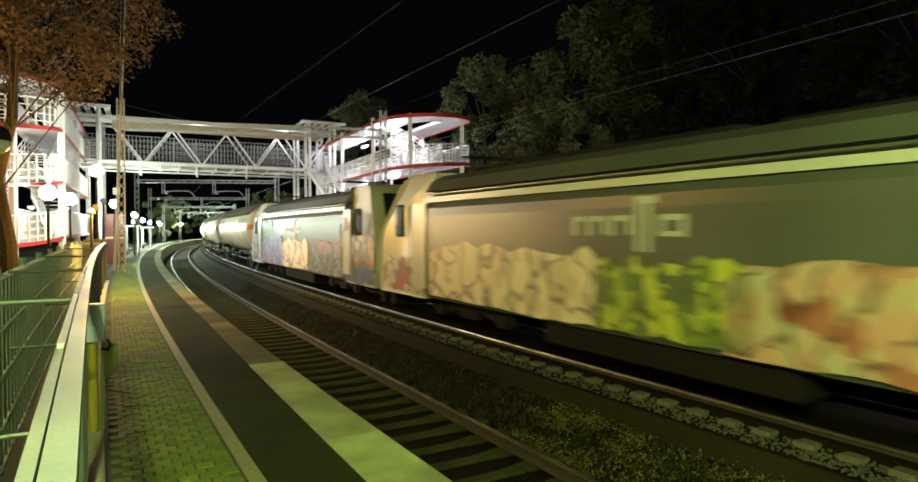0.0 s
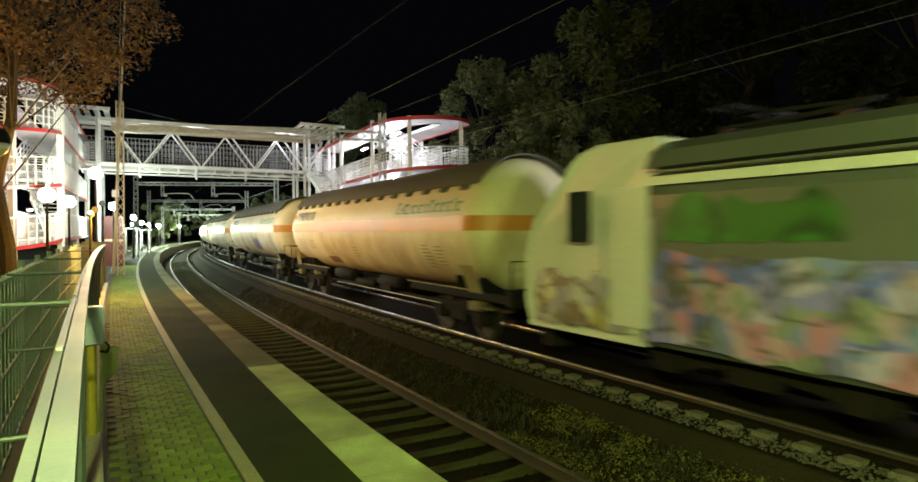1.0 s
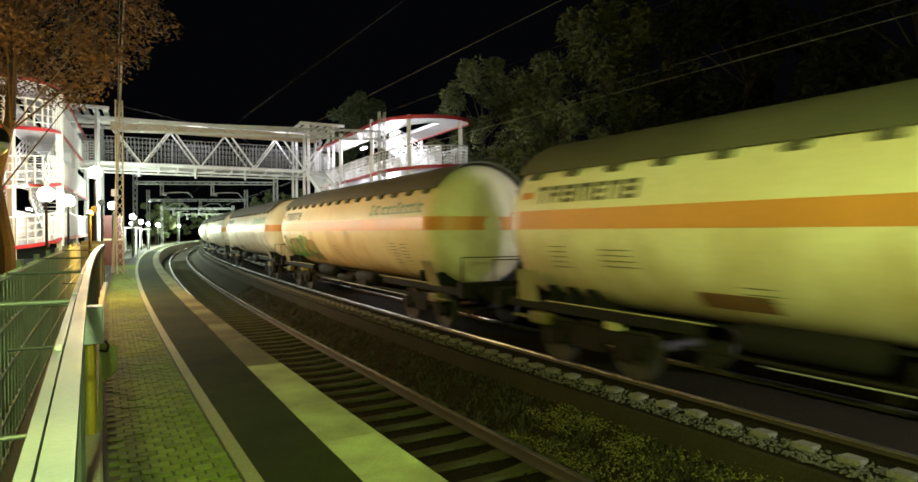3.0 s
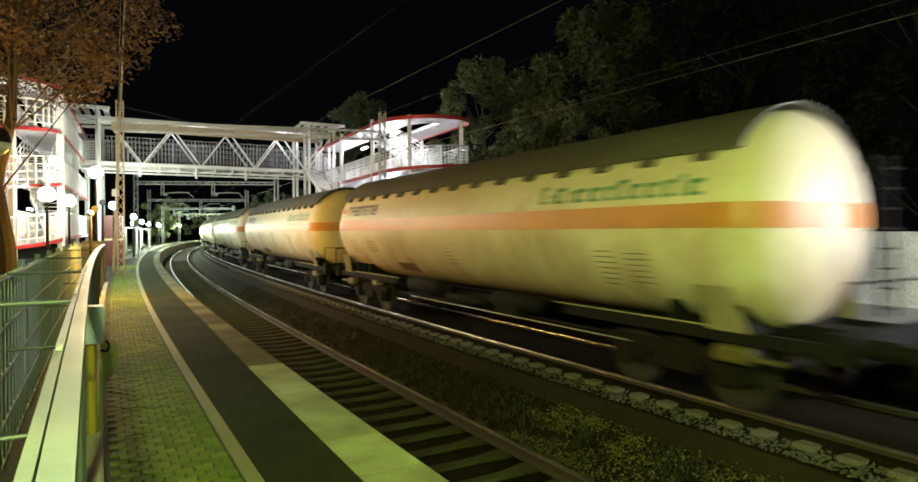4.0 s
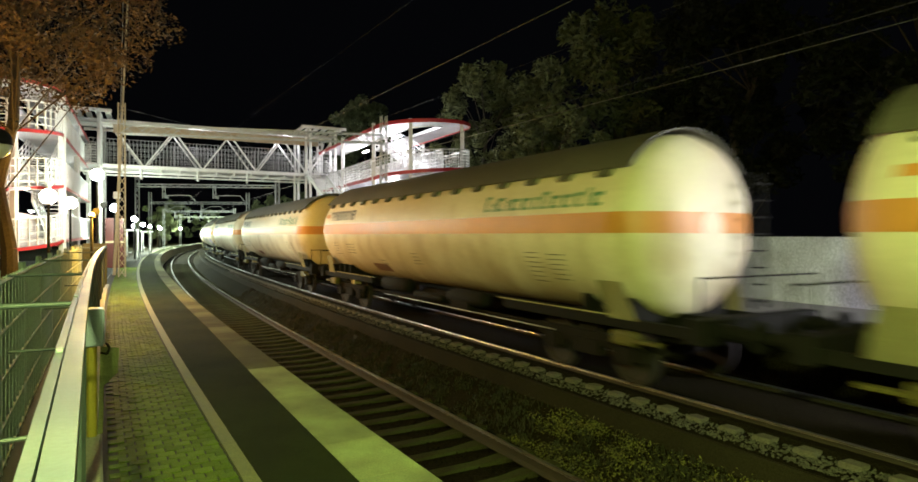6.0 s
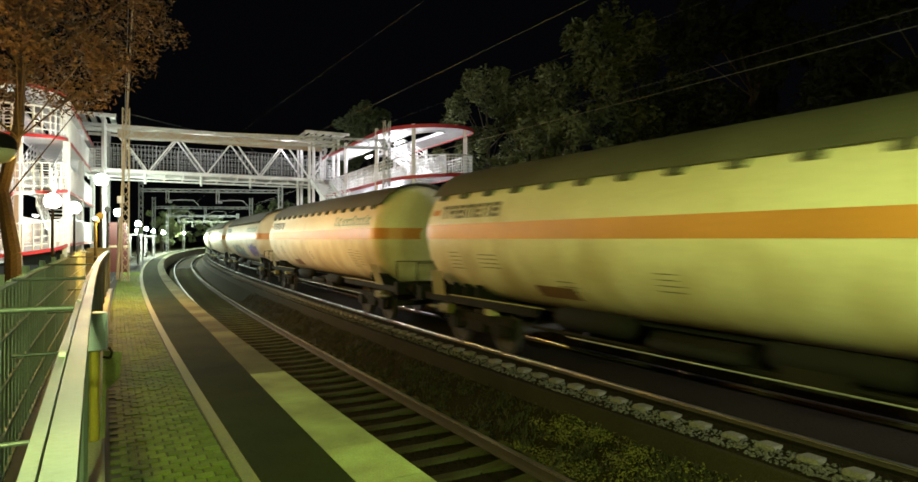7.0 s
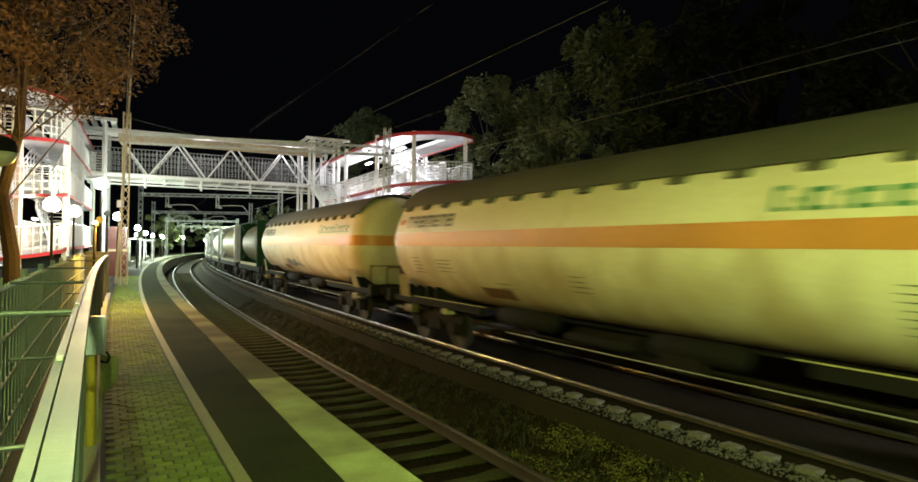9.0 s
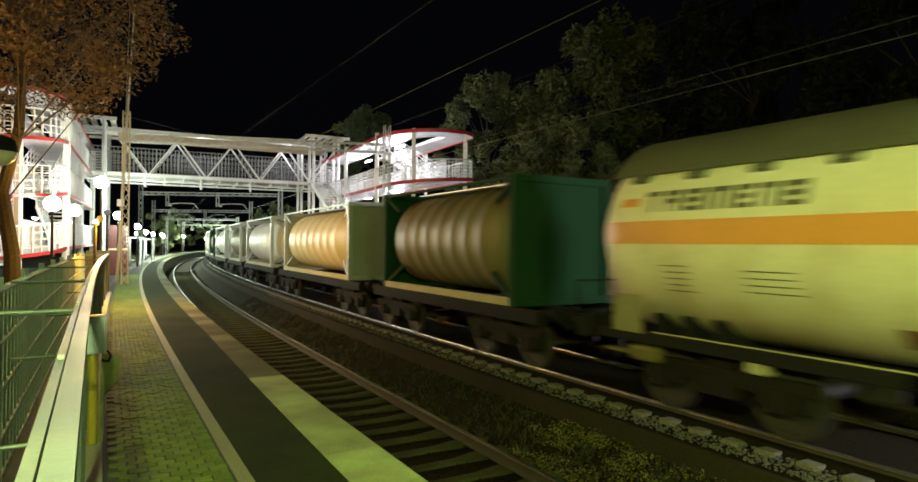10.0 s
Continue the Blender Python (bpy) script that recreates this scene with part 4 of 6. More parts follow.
    for sx in (-1, 1):
        bm = bmesh.new()
        box(bm, sx * (hb + 0.1) - 0.15, sx * (hb + 0.1) + 0.15, -1.2, 1.2, 0.3, 0.7, 0.04)
        part("snow_plough", bm, M_BOGIE, top, "dark plough below the buffers")
    for sx in (-1, 1):
        b = add_bogie(top, sx * 5.2, WHEEL, 2.6)
    buffers(top, half)
    if second:
        # The last patch is a flat green rectangle high on the rear body.
        sprays = ((-1.9, 2.2, 0.76, 2.08, M_SPRAY_PALE), (2.6, 6.4, 1.35, 2.05, M_SPRAY_RED), (2.3, 6.5, 0.76, 1.5, M_SPRAY_MIX), (6.1, 9.2, 1.15, 2.3, M_SPRAY_CAB), (6.7, 9.25, 0.72, 1.5, M_SPRAY_NAVY), (-6.5, -1.9, 0.76, 2.1, M_SPRAY_BLUE), (-9.0, -6.7, 0.78, 1.75, M_SPRAY_LILAC), (-6.2, -3.9, 2.16, 2.85, M_GREEN_RECT))
    else:
        sprays = ((-6.3, -0.6, 0.76, 2.08, M_SPRAY_PALE), (-0.8, 1.9, 0.78, 2.0, M_SPRAY_YELLOW), (1.5, 6.5, 0.75, 2.02, M_SPRAY_SALMON), (-9.0, -6.7, 0.78, 1.7, M_SPRAY_REDCAB))
    for x0, x1, z0, z1, m in sprays:
        bm = bmesh.new()
        n = 14
        lo = [bm.verts.new((x0 + (x1 - x0) * k / n, -1.512, z0 + random.uniform(0, 0.08))) for k in range(n + 1)]
        hi = [bm.verts.new((x0 + (x1 - x0) * k / n, -1.512, z1 - random.uniform(0, 0.22) - (0.25 if k in (0, n) else 0))) for k in range(n + 1)]
        back = [bm.verts.new((v.co.x, -1.492, v.co.z)) for v in hi]
        for k in range(n):
            bm.faces.new((lo[k], lo[k + 1], hi[k + 1], hi[k]))
            bm.faces.new((hi[k], hi[k + 1], back[k + 1], back[k]))
        part("spray_paint", bm, m, top, "sprayed wall-writing and flat patches in bright colours")
    bm = bmesh.new()
    box(bm, hb - 2.38, hb - 1.98, -1.53, -1.515, 2.3, 2.72, 0.003)
    part("emblem", bm, M_EMBLEM, top, "dark red square emblem")
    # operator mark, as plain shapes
    x = -1.32
    for w, z0, z1 in ((0.26, 2.22, 2.52), (0.42, 2.22, 2.52), (0.42, 2.22, 2.52), (0.12, 2.0, 2.78), (0.16, 2.0, 2.78), (0.44, 2.22, 2.52)):
        bm = bmesh.new()
        d = 0.09
        box(bm, x, x + d, -1.506, -1.488, z0, z1)
        if z1 < 2.6:
            box(bm, x + d, x + w, -1.506, -1.488, z1 - 0.08, z1)
            if w > 0.3:
                box(bm, x + w - d, x + w, -1.505, -1.489, z0 + 0.02, z1 - 0.08)
            if w > 0.43:
                box(bm, x + d, x + w, -1.506, -1.488, z0, z0 + 0.07)
        else:
            box(bm, x + d, x + d + 0.1, -1.506, -1.488, z1 - 0.1, z1)
        part("operator_shape", bm, M_LOCOWHITE, top)
        x += w + 0.08
    return tagged(top, "grey and white electric locomotive covered in spray paint", "locomotive", "locomotives of the freight train")


def flat_wagon(length):
    top = empty("flat_wagon")
    half = length / 2
    bm = bmesh.new()
    for sy in (-1, 1):
        box(bm, -half + 0.6, half - 0.6, sy * 1.15 - 0.06, sy * 1.15 + 0.06, 0.86, 1.12, 0.01)
    for k in range(7):
        x = -half + 0.75 + k * (2 * half - 1.5) / 6
        box(bm, x - 0.1, x + 0.1, -1.2, 1.2, 0.88, 1.1, 0.01)
    bar(bm, (-half + 0.7, 0, 0.98), (half - 0.7, 0, 0.98), 0.4, 0.2)
    part("deck_frame", bm, M_DARK, top, "dark flat wagon frame")
    for sx in (-1, 1):
        add_bogie(top, sx * (half - 2.0), WHEEL)
    buffers(top, half)
    return tagged(top, "dark flat freight wagon under a tank container", "flat wagon", "flat wagons of the freight train")


def tank_container(lx, frame_mat, tank_mat, label, panel=False):
    top = empty("tank_container")
    ly, h = 1.22, 2.59
    bm = bmesh.new()
    w = 0.15
    for sx in (-1, 1):
        for sy in (-1, 1):
            bar(bm, (sx * (lx - w / 2), sy * (ly - w / 2), 0), (sx * (lx - w / 2), sy * (ly - w / 2), h), w)
        for z in (w / 2, h - w / 2):
            bar(bm, (sx * (lx - w / 2), -ly + w, z), (sx * (lx - w / 2), ly - w, z), w)
        if panel:
            plate = bmesh.new()
            box(plate, sx * (lx - 0.09) - 0.02, sx * (lx - 0.09) + 0.02, -ly + w, ly - w, w, h - w)
            part("end_panel", plate, M_ENDGREY if frame_mat is M_GALV else frame_mat, top, "closed sheet steel end panel")
        else:
            bar(bm, (sx * (lx - w / 2), -ly + w, 0.2), (sx * (lx - w / 2), 0, 0.9), 0.1)
            bar(bm, (sx * (lx - w / 2), ly - w, 0.2), (sx * (lx - w / 2), 0, 0.9), 0.1)
            bar(bm, (sx * (lx - w / 2), -ly + w, h - 0.2), (sx * (lx - w / 2), -0.3, h - 0.75), 0.1)
            bar(bm, (sx * (lx - w / 2), ly - w, h - 0.2), (sx * (lx - w / 2), 0.3, h - 0.75), 0.1)
        for sy in (-1, 1):
            bar(bm, (sx * (lx - w), sy * (ly - 0.07), 0.12), (sx * (lx - 1.0), sy * (ly - 0.2), 0.62), 0.09)
            bar(bm, (sx * (lx - w), sy * (ly - 0.07), h - 0.12), (sx * (lx - 0.8), sy * (ly - 0.15), h - 0.5), 0.08)
    for sy in (-1, 1):
        bar(bm, (-lx + w, sy * (ly - 0.05), h - 0.06), (lx - w, sy * (ly - 0.05), h - 0.06), 0.06)
    part("frame", bm, frame_mat, top, "steel corner frame")
    for sy in (-1, 1):
        bm = bmesh.new()
        bar(bm, (-lx + w, sy * (ly - 0.05), 0.09), (lx - w, sy * (ly - 0.05), 0.09), 0.09, 0.16)
        part("bottom_rail", bm, M_SADDLE, top, "tan painted bottom side rail")
    bm = bmesh.new()
    r, xe = 1.17, lx - 0.2
    prof = [(0.02, -xe), (0.55, -xe + 0.06), (0.92, -xe + 0.18), (1.10, -xe + 0.34), (r, -xe + 0.5)]
    for k in range(1, 8):
        x = -xe + 0.5 + k * (2 * xe - 1) / 8
        prof += [(r, x - 0.05), (r + 0.016, x - 0.03), (r + 0.016, x + 0.03), (r, x + 0.05)]
    prof += [(a, -x) for a, x in ((r, -xe + 0.5), (1.10, -xe + 0.34), (0.92, -xe + 0.18), (0.55, -xe + 0.06), (0.02, -xe))]
    lathe(bm, prof, 36, axis="x")
    for v in bm.verts:
        v.co.z += 1.32
    part("tank", bm, tank_mat, top, "ribbed tank", smooth=True)
    bm = bmesh.new()
    bar(bm, (-lx + 0.3, 0, h - 0.02), (lx - 0.3, 0, h - 0.02), 0.5, 0.04)
    part("walkway", bm, M_GALV, top, "top walkway")
    return tagged(top, label, "tank container", "tank containers on the flat wagons")


# things of the train: (thing, distance of its middle behind the second locomotive's tail, wheel pivots from the middle, height)
TRAIN = []


def build_train():
    loco_b = locomotive(True)
    loco_a = locomotive(False)
    TRAIN.append((loco_a, -28.35, 5.2, 0.0))
    TRAIN.append((loco_b, -9.45, 5.2, 0.0))
    first = tank_wagon()
    for k in range(13):
        w = first if k == 0 else copy_thing(first, Matrix())
        TRAIN.append((w, CAR * (k + 0.5), CAR / 2 - 3.1, 0.0))
        tank_graffiti(w, k)
    at = CAR * 13
    loads = ((9.3, 3.25, M_FRAMEGREEN, M_TANKGREEN, True, "dark green tank container with a closed end panel"),
             (12.6, 4.6, M_GALV, M_TANKBEIGE, True, "beige ribbed tank container with a grey end panel"),
             (10.6, 3.9, M_GALV, M_TANKWHITE, False, "white ribbed tank container in a grey frame"),
             (9.3, 3.03, M_GALV, M_TANKGREEN, False, "green tank container in a grey frame"),
             (12.6, 4.6, M_GALV, M_TANKWHITE, False, "white ribbed tank container in a grey frame"),
             (9.3, 3.03, M_FRAMEGREEN, M_TANKGREEN, True, "dark green tank container with a closed end panel"),
             (12.6, 4.6, M_GALV, M_TANKBEIGE, False, "beige ribbed tank container in a grey frame"),
             (12.6, 4.6, M_GALV, M_TANKWHITE, False, "white ribbed tank container in a grey frame"),
             (12.6, 4.6, M_GALV, M_TANKGREEN, False, "green tank container in a grey frame"))
    for length, lx, fm, tm, panel, label in loads:
        w = flat_wagon(length)
        TRAIN.append((w, at + length / 2, length / 2 - 2.0, 0.0))
        c = tank_container(lx, fm, tm, label, panel)
        TRAIN.append((c, at + length / 2, length / 2 - 2.0, 1.125))
        at += length


def motions():
    for thing, behind, pivot, up in TRAIN:
        rows = []
        for i in range(21):
            t = i * 0.5
            s = S_MARK + 1.35 + behind - SPEED * (t - T_REAR)
            a, b = tp(s - pivot, FAR, Z_FAR), tp(s + pivot, FAR, Z_FAR)
            x = (a - b).normalized()
            y = Vector((0, 0, 1)).cross(x)
            m = Matrix((x, y, Vector((0, 0, 1)))).transposed().to_4x4()
            rows.append((t, Matrix.Translation((a + b) / 2 + Vector((0, 0, up))) @ m))
        walk(thing, rows)


def tank_graffiti(w, k):
    th = lambda z: math.asin(max(-0.995, (z - 2.46) / 1.49))
    marks = {1: ((0.6, 2.3, 1.35, 2.2, M_SPRAY_BLUE),), 3: ((-7.0, -2.6, 1.15, 2.25, M_SPRAY_GREEN),), 6: ((1.0, 2.4, 1.4, 1.9, M_SPRAY_DARK),),
             10: ((-3.7, 1.2, 1.2, 2.15, M_SPRAY_DARK), (3.2, 6.2, 1.3, 2.2, M_SPRAY_BLUE)), 12: ((-2.4, 0.2, 1.35, 1.8, M_SPRAY_DARK),)}
    for x0, x1, z0, z1, m in marks.get(k, ()):
        bm = bmesh.new()
        n = 12
        rows = []
        for i in range(n + 1):
            x = x0 + (x1 - x0) * i / n
            a, b = th(z0 + random.uniform(0, 0.2)), th(z1 - random.uniform(0, 0.35))
            rows.append([bm.verts.new((x + random.uniform(-0.04, 0.04), -1.497 * math.cos(a + (b - a) * j / 5), 2.46 + 1.497 * math.sin(a + (b - a) * j / 5))) for j in range(6)])
        for p, q in zip(rows, rows[1:]):
            for j in range(5):
                bm.faces.new((p[j], q[j], q[j + 1], p[j + 1]))
        bmesh.ops.recalc_face_normals(bm, faces=bm.faces)
        part("spray_paint", bm, m, w, "sprayed patch of colour", smooth=True)


build_train()


# ---- footbridge with its ramps ----
S_BRIDGE = 46.5
DECK_Z = 6.55


def bridge():
    top = tagged(empty("footbridge"), "white steel truss footbridge across both tracks", "footbridge")
    y0, y1 = 6.4, -9.6     # platform side, far side
    for s in (S_BRIDGE - 1.1, S_BRIDGE + 1.1):
        bm = bmesh.new()
        P = lambda o, z: tp(s, o, z)
        for z, w in ((DECK_Z, 0.2), (DECK_Z + 2.6, 0.16)):
            bar(bm, P(y0, z), P(y1, z), w)
        n = 4
        for i in range(n):
            a, b = 4.6 + (y1 - 4.6) * i / n, 4.6 + (y1 - 4.6) * (i + 1) / n
            c = (a + b) / 2
            bar(bm, P(a, DECK_Z + 2.5), P(c, DECK_Z), 0.09)
            bar(bm, P(c, DECK_Z), P(b, DECK_Z + 2.5), 0.09)
        part("truss", bm, M_STEEL, top, "white welded truss side")
        bm = bmesh.new()
        d = 0.14 if s < S_BRIDGE else -0.14
        for i in range(72):
            a = y0 + (y1 - y0) * i / 71
            bar(bm, tp(s + d, a, DECK_Z), tp(s + d, a, DECK_Z + 1.75), 0.05 if i % 6 == 0 else 0.026)
        for k in range(5):
            bar(bm, tp(s + d, y0, DECK_Z + 0.35 + 0.35 * k), tp(s + d, y1, DECK_Z + 0.35 + 0.35 * k), 0.03)
        part("mesh_panel", bm, M_MESHGREY, top, "grey bar mesh along the walkway")
    bm = bmesh.new()
    n = 14
    for i in range(n):
        a, b = y0 + (y1 - y0) * i / n, y0 + (y1 - y0) * (i + 1) / n
        sg = 1 if i % 2 else -1
        bar(bm, tp(S_BRIDGE - 1.1 * sg, a, DECK_Z - 0.25), tp(S_BRIDGE + 1.1 * sg, b, DECK_Z - 0.25), 0.08)
        bar(bm, tp(S_BRIDGE - 1.1, a, DECK_Z - 0.25), tp(S_BRIDGE + 1.1, a, DECK_Z - 0.25), 0.1)
    for ds in (-1.1, 1.1):
        bar(bm, tp(S_BRIDGE + ds, y0, DECK_Z - 0.4), tp(S_BRIDGE + ds, y1, DECK_Z - 0.4), 0.1)
        for i in range(n + 1):
            a = y0 + (y1 - y0) * i / n
            bar(bm, tp(S_BRIDGE + ds, a, DECK_Z - 0.4), tp(S_BRIDGE + ds, a, DECK_Z - 0.1), 0.07)
    part("floor_bracing", bm, M_STEEL, top, "white cross bracing under the deck")
    bm = bmesh.new()
    box(bm, -1.1, 1.1, -(y0 - y1) / 2, (y0 - y1) / 2, -0.05, 0.05)
    bm.transform(tframe(S_BRIDGE, (y0 + y1) / 2, DECK_Z - 0.1))
    part("deck", bm, M_DECK, top, "pale deck plate")
    bm = bmesh.new()
    box(bm, -1.35, 1.35, -(y0 - y1) / 2 - 0.2, (y0 - y1) / 2 + 0.2, -0.05, 0.05)
    box(bm, -1.42, -1.36, -(y0 - y1) / 2 - 0.2, (y0 - y1) / 2 + 0.2, -0.12, 0.08)
    bm.transform(tframe(S_BRIDGE, (y0 + y1) / 2, DECK_Z + 2.85))
    part("roof", bm, M_DECK, top, "pale flat roof")
    bm = bmesh.new()
    box(bm, -0.03, 0.03, -6.6, 6.6, -0.28, 0.28, 0.01)
    bm.transform(tframe(S_BRIDGE - 1.28, -2.0, DECK_Z + 2.38))
    part("fascia", bm, M_BROWNFASCIA, top, "pale fascia mottled with brown")
    for o in (-0.4, -3.6, -6.9, 3.0):
        bm = bmesh.new()
        bar(bm, tp(S_BRIDGE - 1.15, o, DECK_Z - 0.1), tp(S_BRIDGE - 1.15, o, DECK_Z - 0.8), 0.16, 0.1)
        part("wire_bracket", bm, M_STEEL, top, "white wire bracket under the deck")
    # the heads of the stairs at both ends, with posts and flat roofs
    for o, roof in ((6.2, 9.75), (-8.6, 9.75)):
        for ds in (-2.6, -1.3, 1.3, 2.6):
            for do in (-0.9, 0.9):
                bm = bmesh.new()
                bar(bm, tp(S_BRIDGE + ds, o + do, 0.2 if o < 0 else -0.36), tp(S_BRIDGE + ds, o + do, roof), 0.16)
                part("column", bm, M_STEEL, top, "white steel column")
        for k in range(6):
            bm = bmesh.new()
            box(bm, -2.9, 2.9, -1.5 + k * 0.55, -1.2 + k * 0.55, 0, 0.06)
            bm.transform(tframe(S_BRIDGE, o, roof))
            part("roof_slat", bm, M_STEEL, top)
        for x in (-2.95, 2.95):
            bm = bmesh.new()
            box(bm, x - 0.05, x + 0.05, -1.6, 1.6, -0.1, 0.1)
            bm.transform(tframe(S_BRIDGE, o, roof))
            part("roof_edge", bm, M_STEEL, top)
        bm = bmesh.new()
        for k in range(7):
            bar(bm, tp(S_BRIDGE - 2.7, o - 1.0, DECK_Z + 0.15 + 0.16 * k), tp(S_BRIDGE - 2.7, o + 1.0, DECK_Z + 0.15 + 0.16 * k), 0.03)
            bar(bm, tp(S_BRIDGE - 2.7, o - 1.0, DECK_Z + 0.15 + 0.16 * k), tp(S_BRIDGE - 1.0, o - 1.0, DECK_Z + 0.15 + 0.16 * k), 0.03)
        part("landing_rail", bm, M_STEEL, top, "white landing rails")
        bm = bmesh.new()
        box(bm, -2.7, -1.1, -1.0, 1.0, -0.12, 0.0)
        bm.transform(tframe(S_BRIDGE, o, DECK_Z))
        part("landing", bm, M_DECK, top, "pale landing slab")


def stair_flight(parent, a, b, width):
    """A straight flight from a to b, each (s, off, z), with stringers, treads and rails."""
    bm = bmesh.new()
    n = 14
    for w in (-width / 2, width / 2):
        A, B = tp(a[0], a[1] + w, a[2]), tp(b[0], b[1] + w, b[2])
        bar(bm, A, B, 0.06, 0.28)
        for h in (0.35, 0.6, 0.85, 1.08):
            bar(bm, A + Vector((0, 0, h)), B + Vector((0, 0, h)), 0.035)
        for k in range(8):
            c = A.lerp(B, k / 7)
            bar(bm, c, c + Vector((0, 0, 1.1)), 0.04)
    for k in range(n):
        f = (k + 0.5) / n
        s, z = a[0] + (b[0] - a[0]) * f, a[2] + (b[2] - a[2]) * f
        bar(bm, tp(s, a[1] - width / 2, z), tp(s, a[1] + width / 2, z), 0.26, 0.03)
    part("stair_flight", bm, M_STEEL, parent, "white steel stair flight with rails")


def ramp_tower(name, off0, off1, s0, s1, levels, label):
    """Straight runs beside the line with a round landing at the near end; levels are the heights of the slabs' edges."""
    top = tagged(empty("ramp_tower"), label, "ramp", "access ramps of the footbridge")
    mid, rad = (off0 + off1) / 2, abs(off1 - off0) / 2

    def loop(r):
        pts = [(s1, mid + r)]
        for k in range(13):
            a = math.pi / 2 + math.pi * k / 12
            pts.append((s0 + rad + r * math.cos(a), mid + r * math.sin(a)))
        pts.append((s1, mid - r))
        return pts

    for z, rise in levels:
        bm = bmesh.new()
        outer, inner = loop(rad), loop(rad - 1.7)
        n = len(outer)
        zz = [z + rise * (k / (n - 1) - 0.5) for k in range(n)]
        vo = [(bm.verts.new(tp(*p, q)), bm.verts.new(tp(*p, q - 0.12))) for p, q in zip(outer, zz)]
        vi = [(bm.verts.new(tp(*p, q)), bm.verts.new(tp(*p, q - 0.12))) for p, q in zip(inner, zz)]
        for k in range(n - 1):
            bm.faces.new((vo[k][0], vo[k + 1][0], vi[k + 1][0], vi[k][0]))
            bm.faces.new((vo[k][1], vi[k][1], vi[k + 1][1], vo[k + 1][1]))
        for k in (0, n - 1):
            bm.faces.new((vo[k][0], vi[k][0], vi[k][1], vo[k][1]))
        bmesh.ops.recalc_face_normals(bm, faces=bm.faces)
        part("slab", bm, M_DECK, top, "white ramp slab")
        for lp, paint, word in ((loop(rad + 0.03), M_RED, "red edge band"), (loop(rad - 1.73), M_STEEL, "white inner edge beam")):
            bm = bmesh.new()
            for k in range(n - 1):
                a, b = tp(*lp[k], zz[k] - 0.08), tp(*lp[k + 1], zz[k + 1] - 0.08)
                bar(bm, a, b, 0.05, 0.20 if mid < 0 else 0.13)
            part("fascia", bm, paint, top, word)
        if z < levels[-1][0] - 0.1:
            bm = bmesh.new()
            for lp in (loop(rad - 0.05), loop(rad - 1.65)):
                for k in range(n - 1):
                    a, b = tp(*lp[k], zz[k]), tp(*lp[k + 1], zz[k + 1])
                    for h in ((0.2, 0.38, 0.56, 0.74, 0.92, 1.1) if mid < 0 else (0.2, 0.5, 0.8, 1.1)):
                        bar(bm, a + Vector((0, 0, h)), b + Vector((0, 0, h)), 0.035 if h < 1 else 0.06)
                    d = (b - a).length
                    m = max(1, int(d / (0.24 if mid < 0 else 0.36)))
                    for j in range(m):
                        c = a.lerp(b, j / m)
                        bar(bm, c, c + Vector((0, 0, 1.1)), 0.055 if j % 5 == 0 or mid > 0 else 0.03)
            part("railing", bm, M_STEEL, top, "white tubular railing")
    zt = levels[-1][0]
    for s in [s0 + rad * 0.25, s0 + rad + 0.2, (s0 + rad + s1) / 2, s1]:
        for r in ((rad - 0.02, -rad + 0.02) if s > s0 + rad * 0.5 else (rad * 0.55, -rad * 0.55)):
            bm = bmesh.new()
            b = tp(s, mid + r * 1.0, 0)
            bar(bm, (b.x, b.y, -1.3), (b.x, b.y, zt), 0.2)
            part("column", bm, M_STEEL, top, "white steel column")
    return top


bridge()
right = ramp_tower("right", -9.2, -15.2, 31.5, 47.5, [(3.2, 1.6), (5.95, 0.9), (8.75, 0.5)], "white steel access ramp with red edge bands behind the far track")
left = ramp_tower("left", 6.1, 12.3, 28.3, 47.5, [(1.4, 1.2), (3.75, 1.2), (6.05, 1.0), (8.1, 0.4)], "white steel access ramp with red edge bands beside the platform")
stair_flight(left, (29.0, 7.0, 3.8), (36.0, 7.0, 6.1), 1.2)
stair_flight(left, (42.0, 7.0, 1.4), (35.0, 7.0, 3.8), 1.2)
stair_flight(right, (44.0, -8.2, 6.4), (37.0, -8.2, 3.4), 1.3)
stair_flight(right, (34.0, -12.2, 6.0), (41.0, -12.2, 8.6), 1.2)
stair_flight(left, (31.0, 9.2, 1.4), (37.0, 9.2, 3.8), 1.3)
stair_flight(left, (39.0, 9.4, 3.8), (33.0, 9.4, 6.1), 1.3)
stair_flight(left, (32.0, 10.4, 6.1), (38.0, 10.4, 8.1), 1.3)


# ---- lamps, masts, wires ----
def lathe_part(name, profile, n, material, parent, where=(0, 0, 0), label=""):
    bm = bmesh.new()
    lathe(bm, profile, n)
    for v in bm.verts:
        v.co += Vector(where)
    return part(name, bm, material, parent, label, smooth=True)


